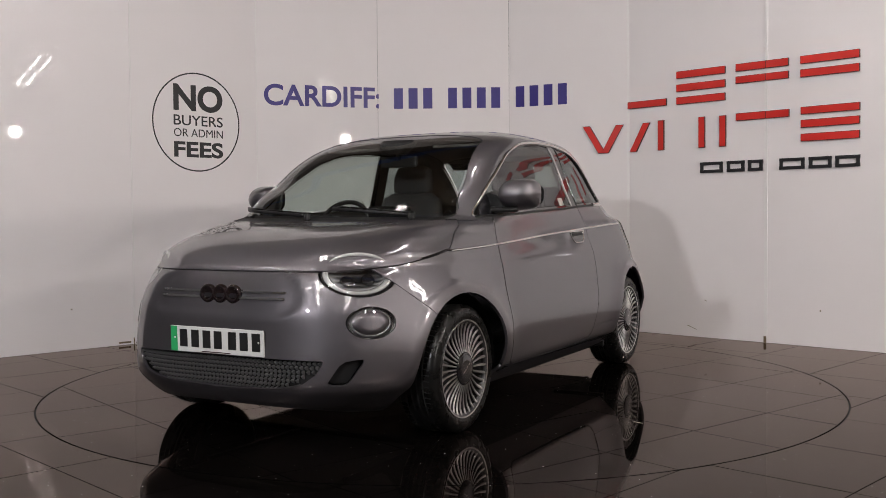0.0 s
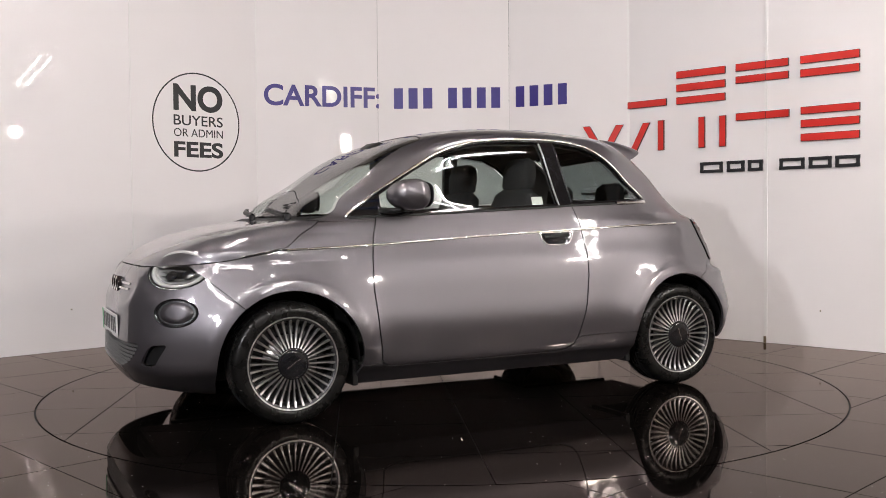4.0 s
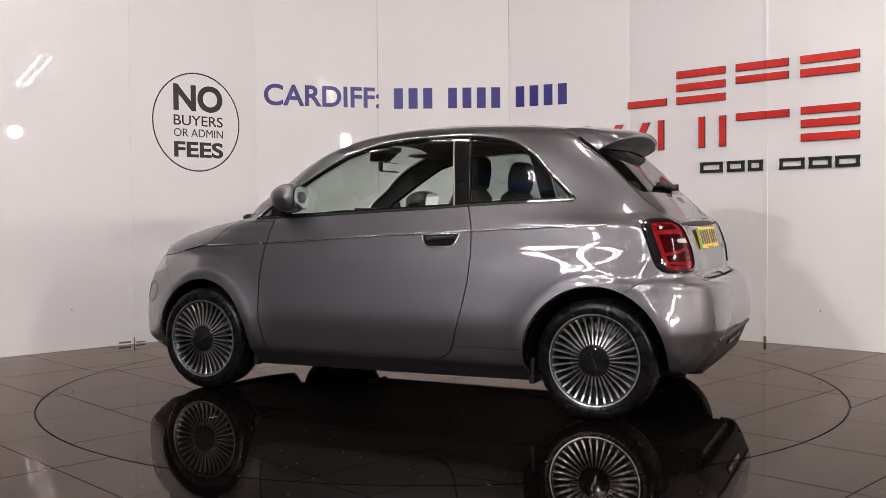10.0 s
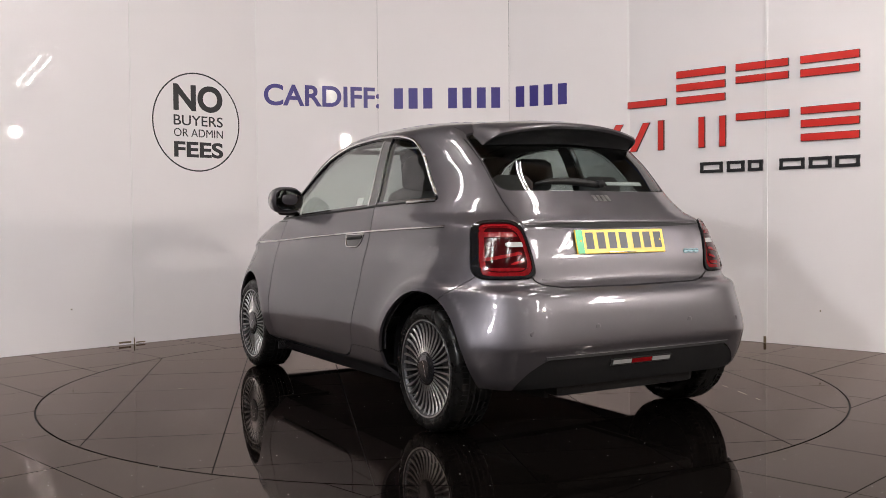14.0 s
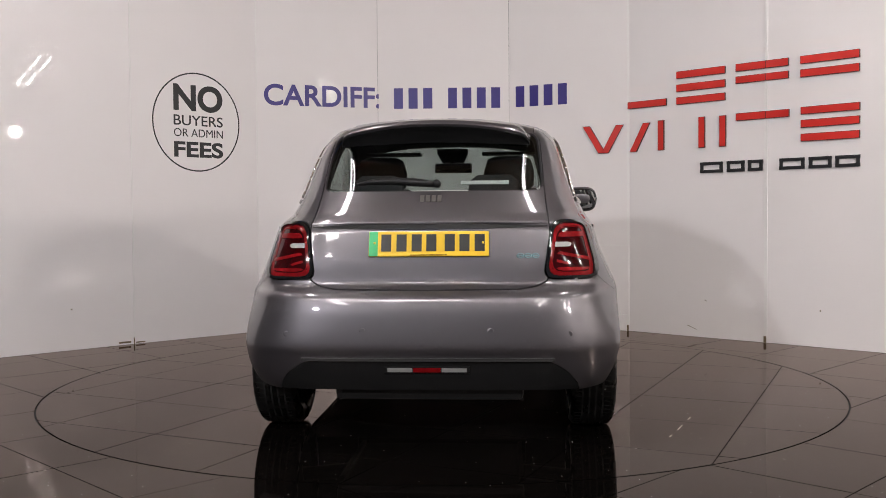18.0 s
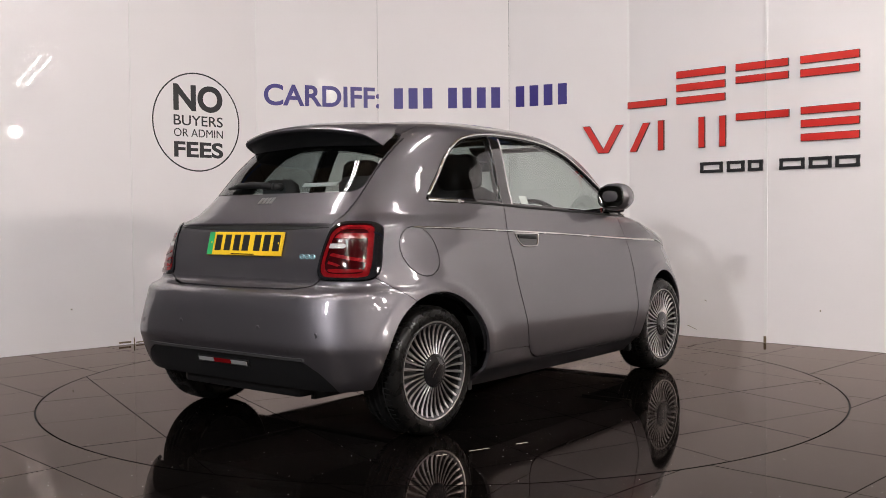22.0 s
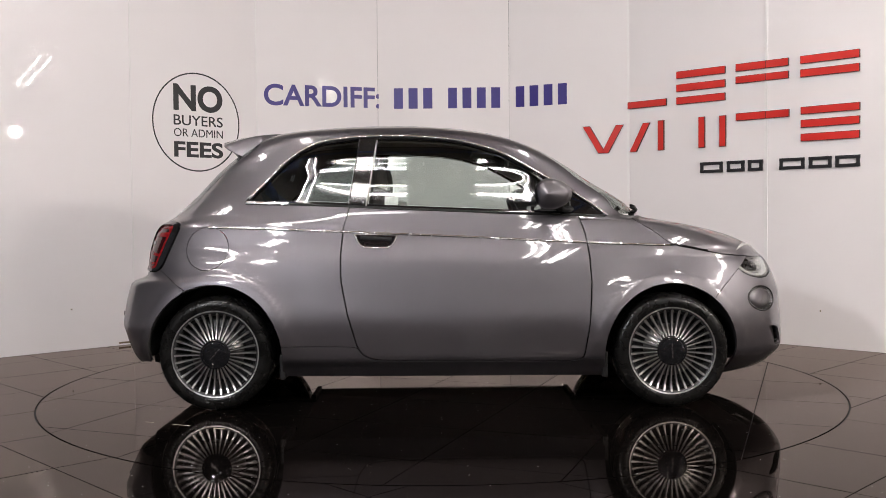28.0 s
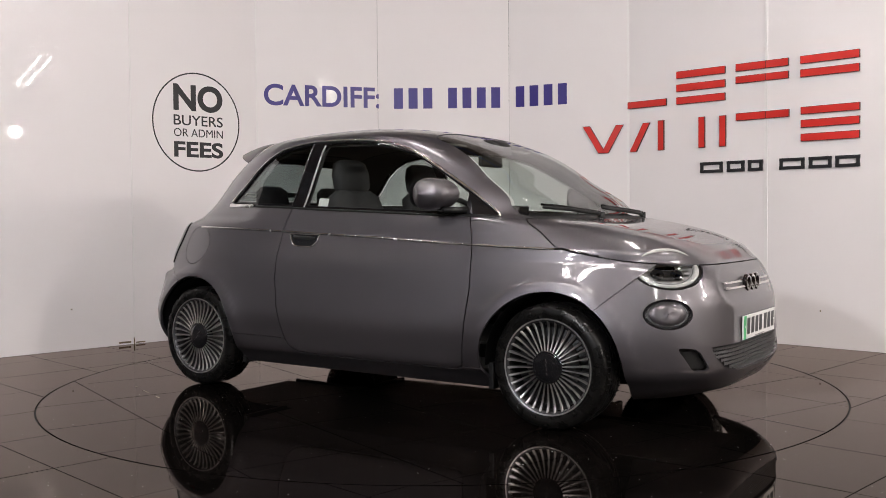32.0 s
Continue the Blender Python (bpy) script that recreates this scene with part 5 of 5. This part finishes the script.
# grille mesh: rows of short upright scales
bm_v, bm_f = [], []
for r in range(7):
    z = 0.270 + 0.0180 * r
    reach = 0.30 + 0.21 * min(1.0, (r + 0.6) / 5.4) ** 0.8
    count = int(reach * 2 / 0.0215)
    for k in range(count):
        y = -reach + (k + 0.5 + 0.5 * (r % 2)) * 2 * reach / count
        if abs(y) > reach - 0.010:
            continue
        xx = float(end_x(abs(y), z))
        base = len(bm_v)
        for dy, dz, dx in ((-0.0062, -0.0085, -0.021), (0.0062, -0.0085, -0.021), (0.0036, 0.0040, -0.004), (-0.0036, 0.0040, -0.004), (-0.0055, 0.0085, -0.021), (0.0055, 0.0085, -0.021)):
            bm_v.append((xx + dx, y + dy, z + dz))
        bm_f += [(base, base + 1, base + 2, base + 3), (base + 3, base + 2, base + 5, base + 4), (base, base + 3, base + 4), (base + 1, base + 5, base + 2)]
part("grille_mesh", mesh_of("grille_mesh", bm_v, bm_f, GRILLE), GRILLE, grille, "satin grey scale pattern of the grille")["kind"] = "stuff"

# spoiler over the rear window: a cap whose ends fold down to the glass


def back_z(x, y):
    """Height of the roof's back at (x, y)."""
    lo, hi = 1.0, ROOF_Z - 0.001
    for _ in range(40):
        mid = (lo + hi) / 2
        if abs(y) < float(half_width(mid)) and float(end_x(abs(y), mid, False)) < x:
            lo = mid
        else:
            hi = mid
    return lo


top_v, under_v = [], []
ny = 49
for i in range(ny):
    s = -1 + 2 * i / (ny - 1)
    e, sg = abs(s), math.copysign(1, s)
    if e <= 0.8:
        u = e / 0.8
        front = Vector((-0.87, 0.385 * u, back_z(-0.87, 0.385 * u) - 0.002))
        edge = Vector((-1.238 + 0.055 * u ** 2.4, 0.405 * u, 1.423 - 0.040 * u ** 2.2))
        root = Vector((float(end_x(0.41 * u, 1.335 - 0.015 * u, False)) - 0.002, 0.41 * u, 1.335 - 0.015 * u))
    else:
        u = (e - 0.8) / 0.2
        fx, fy = -0.87 - 0.14 * u, 0.385 + 0.072 * u
        front = Vector((fx, fy, back_z(fx, fy) - 0.002))
        w = u ** 1.3
        edge = Vector((-1.183 + 0.105 * u ** 1.6, 0.405 + 0.048 * math.sin(u * math.pi / 2), 1.383 - 0.060 * w))
        root = Vector((float(end_x(0.41 + 0.04 * u, 1.32, False)) - 0.002, 0.41 + 0.04 * u, 1.32))
    thick = 0.022 * (1 - 0.6 * max(0, (e - 0.8) / 0.2))
    row = []
    for k in range(7):
        q = k / 6
        p = front.lerp(edge, q)
        p.z += 0.016 * math.sin(math.pi * q) * (1 - max(0, (e - 0.8) / 0.2))
        row.append(p)
    row.append(edge + Vector((-0.006, 0.002 * e, -thick * 0.5)))
    low = edge + Vector((0.004, 0, -thick))
    row.append(low)
    top_v += [(p.x, p.y * sg, p.z) for p in row]
    under_v += [(p.x, p.y * sg, p.z) for p in (low, low.lerp(root, 0.5) + Vector((0, 0, 0.012)), root)]


def strip_faces(rows, cols):
    return [(i * cols + k, (i + 1) * cols + k, (i + 1) * cols + k + 1, i * cols + k + 1) for i in range(rows - 1) for k in range(cols - 1)]


spoiler_me = mesh_of("spoiler", top_v, strip_faces(ny, 9), PAINT, True)
spoiler_me.set_sharp_from_angle(angle=radians(55))
spoiler = part("spoiler", spoiler_me, PAINT, tailgate, "grey spoiler cap over the rear window")
part("spoiler_underside", mesh_of("spoiler_underside", under_v, strip_faces(ny, 3), BLACK, True), BLACK, spoiler, "black underside of the spoiler")

# wipers
for y0, y1, tip in ((-0.10, -0.56, 0.020), (0.50, 0.02, 0.022)):
    pts = []
    for k in range(9):
        y = y0 + (y1 - y0) * k / 8
        z = 0.985 + 0.035 * k / 8
        pts.append((float(end_x(abs(y), z)) + 0.022, y, z + 0.004))
    wiper = part("wiper", tube_mesh("wiper", pts, 0.009, BLACK, 8), BLACK, car, "black windscreen wiper")
    part("wiper_blade", tube_mesh("wiper_blade", [(x - 0.006, y * 1.02, z + 0.012) for x, y, z in pts], 0.006, RUBBER, 6), RUBBER, wiper)
    part("wiper_pivot", tube_mesh("wiper_pivot", [(pts[0][0], pts[0][1], 0.95), (pts[0][0], pts[0][1], 1.0)], 0.018, BLACK, 12), BLACK, wiper)
rw = [(float(end_x(abs(y), z, False)) - 0.022, y, z) for y, z in ((-0.02, 1.125), (0.06, 1.135), (0.16, 1.142), (0.26, 1.140), (0.34, 1.128))]
rear_wiper = part("rear_wiper", tube_mesh("rear_wiper", rw, [0.019, 0.026, 0.025, 0.020, 0.009], BLACK, 12, False, 0.7), BLACK, tailgate, "black rear wiper")
part("wiper_pivot", tube_mesh("wiper_pivot", [(-1.34, -0.025, 1.128), (-1.392, -0.025, 1.13)], 0.018, BLACK, 14), BLACK, tailgate)

# ---- wheels ----


def make_wheel():
    """A wheel about the y axis, its face towards +y."""
    tyre_v, tyre_f = lathe([(0.222, 0.0), (0.232, 0.004), (0.250, 0.006), (0.270, 0.001), (0.283, -0.010), (0.2885, -0.022), (0.290, -0.045), (0.2905, -0.098), (0.290, -0.150), (0.286, -0.178), (0.270, -0.192), (0.225, -0.192), (0.20, -0.18), (0.20, -0.012)], 72, True)
    tyre = part("wheel", mesh_of("wheel", tyre_v, tyre_f, RUBBER, True), RUBBER, car, "black tyre on a silver multi-spoke alloy rim")
    grooves_v, grooves_f = [], []
    for off in (-0.055, -0.085, -0.115, -0.145):
        gv, gf = lathe([(0.2908, off - 0.004), (0.2908, off + 0.004)], 72)
        base = len(grooves_v)
        grooves_v += gv
        grooves_f += [tuple(i + base for i in q) for q in gf]
    part("tread_groove", mesh_of("tread_groove", grooves_v, grooves_f, JOINT, True), JOINT, tyre)
    blocks_v, blocks_f = [], []
    for k in range(72):
        a = 2 * math.pi * k / 72
        for lo, hi in ((-0.020, -0.050), (-0.148, -0.178)):
            base = len(blocks_v)
            for da, r, y in ((0.012, 0.2912, lo), (0.028, 0.2912, lo), (0.040, 0.2916, hi), (0.024, 0.2916, hi)):
                blocks_v.append((r * math.cos(a + da), y, r * math.sin(a + da)))
            blocks_f.append((base, base + 1, base + 2, base + 3))
    part("tread_cut", mesh_of("tread_cut", blocks_v, blocks_f, JOINT), JOINT, tyre)["kind"] = "stuff"
    ring_v_, ring_f_ = lathe([(0.246, 0.0064), (0.2475, 0.0078), (0.249, 0.0064)], 72)
    part("sidewall_rib", mesh_of("sidewall_rib", ring_v_, ring_f_, RUBBER, True), RUBBER, tyre)
    rim_v, rim_f = lathe([(0.199, -0.17), (0.196, -0.10), (0.190, -0.06), (0.200, -0.020), (0.206, -0.004), (0.216, 0.003), (0.2225, 0.004), (0.225, -0.002), (0.222, -0.012)], 72)
    part("rim", mesh_of("rim", rim_v, rim_f, ALLOY_DARK, True), ALLOY_DARK, tyre)
    lip_v, lip_f = lathe([(0.2155, 0.0035), (0.219, 0.0050), (0.2225, 0.0048)], 72)
    part("rim_lip", mesh_of("rim_lip", lip_v, lip_f, ALLOY, True), ALLOY, tyre, "bright alloy rim lip")
    back_v, back_f = lathe([(0.197, -0.085), (0.10, -0.075), (0.05, -0.06), (0.0, -0.06)], 48)
    part("rim_back", mesh_of("rim_back", back_v, back_f, ALLOY_DARK, True), ALLOY_DARK, tyre)
    disc_v_, disc_f_ = lathe([(0.135, -0.068), (0.135, -0.056), (0.075, -0.054), (0.07, -0.05)], 48)
    part("brake_disc", mesh_of("brake_disc", disc_v_, disc_f_, STEEL, True), STEEL, tyre, "grey steel brake disc")
    spoke = None
    for k in range(34):
        if spoke is None:
            sv = []
            for r, y, w in ((0.066, 0.001, 0.0046), (0.085, -0.004, 0.0041), (0.12, -0.010, 0.0043), (0.160, -0.012, 0.0049), (0.182, -0.010, 0.0062), (0.211, -0.001, 0.0074)):
                sv += [(r, y - 0.026, -w * 1.15), (r, y - 0.004, -w), (r, y, -w * 0.62), (r, y, w * 0.62), (r, y - 0.004, w), (r, y - 0.026, w * 1.15)]
            sf = []
            for i in range(5):
                for q in range(5):
                    sf.append((i * 6 + q, i * 6 + q + 1, (i + 1) * 6 + q + 1, (i + 1) * 6 + q))
            spoke = mesh_of("spoke", sv, sf, ALLOY)
            spoke.materials.append(ALLOY_DARK)
            for i, poly in enumerate(spoke.polygons):
                poly.material_index = 0 if i % 5 in (1, 2, 3) else 1
        s_ = part("spoke", spoke, ALLOY, tyre)
        s_.matrix_local = pose(0, 0, 0, 0, 360 / 34 * k + 5, 0)
    hub_v, hub_f = lathe([(0.076, -0.03), (0.076, -0.001), (0.071, 0.004), (0.064, 0.004)], 40)
    part("hub_ring", mesh_of("hub_ring", hub_v, hub_f, GLOSS_BLACK, True), GLOSS_BLACK, tyre)
    cap_v, cap_f = lathe([(0.064, 0.003), (0.058, 0.006), (0.035, 0.007), (0.0, 0.0075)], 40)
    part("hub_cap", mesh_of("hub_cap", cap_v, cap_f, GLOSS_BLACK, True), GLOSS_BLACK, tyre, "black hub cap with a small chrome mark")
    mark_v, mark_f = [], []
    for k in range(4):
        x = -0.030 + 0.02 * k
        for px, pz in ((x - 0.006, -0.004 + 0.004 * (k % 2)), (x + 0.007, -0.002), (x + 0.006, 0.004), (x - 0.007, 0.002 + 0.004 * (k % 2))):
            mark_v.append((px, 0.0086, pz))
        mark_f.append(tuple(range(4 * k, 4 * k + 4))[::-1])
    part("hub_mark", mesh_of("hub_mark", mark_v, mark_f, CHROME), CHROME, tyre)
    return tyre


wheel = make_wheel()
WHEELS = ((FRONT_HUB, 0.823, 0, 35), (REAR_HUB, 0.818, 0, -70), (REAR_HUB, -0.818, 180, 50), (FRONT_HUB, -0.823, 180, 95))
wheel.matrix_local = pose(FRONT_HUB, 0.823, 0.291, 0, 35, 0)
for x, y, turn_, spin in WHEELS[1:]:
    copy_thing(wheel, pose(x, y, 0.291, 0, 0, turn_) @ pose(0, 0, 0, 0, spin, 0))
for sx in (FRONT_HUB, REAR_HUB):
    for side in (1, -1):
        v, f = [], []
        n = 30
        for i in range(n + 1):
            a = math.radians(-3 + 186 * i / n)
            for k, y in enumerate((0.40, 0.60, 0.775, 0.80)):
                r = 0.352 if k < 3 else 0.346
                px, pz = sx + r * math.cos(a), 0.287 + r * math.sin(a)
                y = min(y, float(side_y(px, pz)) - (0.03 if k < 3 else 0.016))
                v.append((px, y * side, pz))
        for i in range(n):
            for k in range(3):
                q = (i * 4 + k, i * 4 + k + 1, (i + 1) * 4 + k + 1, (i + 1) * 4 + k)
                f.append(q if side < 0 else q[::-1])
        me = mesh_of("arch_liner", v, f, BLACK, True)
        part("arch_liner", me, BLACK, car, "black wheel arch liner")
        bm = fresh()
        box(bm, sx, 0.40 * side, 0.40, 0.70, 0.02, 0.46)
        part("arch_wall", bm, BLACK, car)
# floor pan, axle and battery tray
bm = fresh()
box(bm, 0.0, 0, 0.205, 1.62, 1.48, 0.075, bevel=0.02)
part("floor_pan", bm, BLACK, car, "black underbody tray")
bm = fresh()
box(bm, 0.05, 0, 0.25, 3.30, 0.82, 0.13, bevel=0.03)
part("centre_tray", bm, BLACK, car)
for px in (0.83, -0.83):
    for side in (1, -1):
        bm = fresh()
        box(bm, px, 0.60 * side, 0.215, 0.03, 0.34, 0.13, bevel=0.008)
        part("mud_flap", bm, BLACK, car, "black flap behind the wheel arch")
part("rear_axle", tube_mesh("rear_axle", [(-1.12, -0.66, 0.27), (-1.05, -0.4, 0.26), (-1.05, 0.4, 0.26), (-1.12, 0.66, 0.27)], 0.035, BLACK, 10), BLACK, car)
part("tow_eye", tube_mesh("tow_eye", [(-1.58, 0.47, 0.25), (-1.58, 0.44, 0.235), (-1.58, 0.41, 0.25)], 0.008, BLACK, 6), BLACK, car)

# ---- cabin ----


def cushion(name, sections, mat, parent, label=""):
    """A padded body through rounded sections: (centre x, centre z, half width, half depth, lean)."""
    n = 20
    v, f = [], []
    for cx, cy, cz, hw, hd, tilt in sections:
        for k in range(n):
            a = 2 * math.pi * k / n
            ca, sa = math.cos(a), math.sin(a)
            u = hd * math.copysign(abs(ca) ** 0.6, ca)
            w = hw * math.copysign(abs(sa) ** 0.6, sa)
            v.append((cx + u * math.cos(tilt), cy + w, cz + u * math.sin(tilt)))
    m2 = len(sections)
    for i in range(m2 - 1):
        for k in range(n):
            f.append((i * n + k, i * n + (k + 1) % n, (i + 1) * n + (k + 1) % n, (i + 1) * n + k))
    f.append(tuple(range(n))[::-1])
    f.append(tuple((m2 - 1) * n + k for k in range(n)))
    return part(name, mesh_of(name, v, f, mat, True), mat, parent, label)


for y in (0.355, -0.355):
    seat = cushion("front_seat", [(0.10, y, 0.42, 0.20, 0.25, 0), (0.10, y, 0.46, 0.24, 0.28, 0.05), (0.09, y, 0.55, 0.24, 0.28, 0.08), (0.07, y, 0.59, 0.20, 0.24, 0.08)], CLOTH, car, "black cloth front seat")
    cushion("backrest", [(-0.17, y, 0.50, 0.20, 0.07, 0), (-0.20, y, 0.58, 0.24, 0.085, 0.2), (-0.26, y, 0.80, 0.250, 0.08, 0.2), (-0.31, y, 0.98, 0.235, 0.07, 0.2), (-0.345, y, 1.10, 0.205, 0.055, 0.2), (-0.35, y, 1.135, 0.15, 0.03, 0.2)], CLOTH, seat)
    cushion("headrest", [(-0.35, y, 1.12, 0.10, 0.03, 0), (-0.355, y, 1.15, 0.135, 0.05, 0.1), (-0.365, y, 1.23, 0.140, 0.055, 0.1), (-0.375, y, 1.295, 0.12, 0.045, 0.1), (-0.38, y, 1.315, 0.08, 0.02, 0.1)], CLOTH, seat)
rear_seat = cushion("rear_seat", [(-0.72, 0, 0.45, 0.56, 0.20, 0), (-0.72, 0, 0.50, 0.58, 0.22, 0), (-0.73, 0, 0.60, 0.57, 0.20, 0)], CLOTH, car, "black cloth rear bench")
cushion("backrest", [(-0.93, 0, 0.55, 0.52, 0.07, 0), (-0.97, 0, 0.70, 0.55, 0.08, 0.2), (-1.05, 0, 0.99, 0.53, 0.07, 0.2), (-1.08, 0, 1.06, 0.50, 0.03, 0.2)], CLOTH, rear_seat)
for y in (0.28, -0.28):
    cushion("headrest", [(-1.05, y, 1.03, 0.09, 0.03, 0), (-1.06, y, 1.06, 0.13, 0.045, 0.1), (-1.07, y, 1.15, 0.12, 0.04, 0.1), (-1.075, y, 1.18, 0.08, 0.02, 0.1)], CLOTH, rear_seat)
cushion("parcel_shelf", [(-1.19, 0, 0.97, 0.50, 0.12, 0), (-1.19, 0, 0.985, 0.50, 0.12, 0)], LINING, car)
dash = cushion("dashboard", [(0.72, 0, 0.62, 0.60, 0.12, 0), (0.70, 0, 0.74, 0.64, 0.16, 0), (0.71, 0, 0.86, 0.63, 0.17, 0), (0.77, 0, 0.93, 0.58, 0.14, 0), (0.80, 0, 0.945, 0.5, 0.08, 0)], BLACK, car, "black dashboard")
bm = fresh()
box(bm, 0.525, 0.02, 0.985, 0.02, 0.27, 0.115, bevel=0.008)
part("centre_screen", bm, GLOSS_BLACK, dash)
cushion("instrument_hood", [(0.60, -0.355, 0.90, 0.13, 0.07, 0), (0.60, -0.355, 0.965, 0.12, 0.07, 0), (0.61, -0.355, 0.99, 0.08, 0.04, 0)], BLACK, dash)
tilt = Matrix.Translation((0.44, -0.355, 0.915)) @ pose(0, 0, 0, 0, -24, 0)
wheel_pts = [tilt @ Vector((0, 0.178 * math.cos(2 * math.pi * k / 40), 0.172 * math.sin(2 * math.pi * k / 40))) for k in range(40)]
steering = part("steering_wheel", tube_mesh("steering_wheel", wheel_pts, 0.014, BLACK, 10, True), BLACK, car, "black steering wheel")
for a in (0, 180, 270):
    end = tilt @ Vector((0, 0.17 * math.cos(math.radians(a)), 0.165 * math.sin(math.radians(a))))
    part("wheel_arm", tube_mesh("wheel_arm", [tilt @ Vector((0.02, 0, 0)), end], 0.013, BLACK, 8), BLACK, steering)
part("wheel_boss", tube_mesh("wheel_boss", [tilt @ Vector((-0.012, 0, 0)), tilt @ Vector((0.03, 0, 0)), tilt @ Vector((0.16, 0, -0.01))], [0.05, 0.055, 0.035], BLACK, 18), BLACK, steering)
inner = part("inner_mirror", tube_mesh("inner_mirror", [(0.375, 0, 1.385), (0.40, 0, 1.34), (0.385, 0, 1.305)], 0.014, BLACK, 8), BLACK, car, "black inside mirror")
bm = fresh()
box(bm, 0.375, -0.005, 1.292, 0.025, 0.235, 0.062, bevel=0.011)
part("mirror_body", bm, BLACK, inner)
bm = fresh()
box(bm, 0.361, -0.005, 1.292, 0.002, 0.215, 0.048)
part("mirror_face", bm, MIRROR, inner)
cushion("sensor_cover", [(0.44, 0, 1.33, 0.07, 0.05, 0), (0.40, 0, 1.385, 0.10, 0.07, 0), (0.37, 0, 1.41, 0.10, 0.06, 0)], BLACK, car)
for y in (0.36, -0.36):
    bm = fresh()
    box(bm, 0.26, y, 1.372, 0.15, 0.34, 0.016, m=None, bevel=0.006)
    part("sun_visor", bm, HEADLINER, car)
bm = fresh()
box(bm, -1.30, -0.30, 1.135, 0.004, 0.22, 0.022)
rear_sticker = part("rear_sticker", bm, PAPER, car, "pale strip sticker inside the rear window")
rear_sticker.matrix_local = Matrix.Translation((-1.295, -0.24, 1.135)) @ pose(0, 0, 0, 0, 42, 0) @ Matrix.Translation((1.30, 0.30, -1.135))

# ---- movement: the turntable turns evenly and carries the car ----
START, RATE = 240.635, -8.5852
OFFSET = Matrix.Translation((0.0046, -0.0496, 0.0))


def motions():
    times = [0.0, 0.1] + [0.5 * k for k in range(1, 64)] + [31.9, 32.0]
    walk(turntable, [(t, pose(0, 0, 0, 0, 0, START + RATE * t)) for t in times])
    walk(car, [(t, pose(0, 0, 0.0008, 0, 0, START + RATE * t) @ OFFSET) for t in times])


motions()
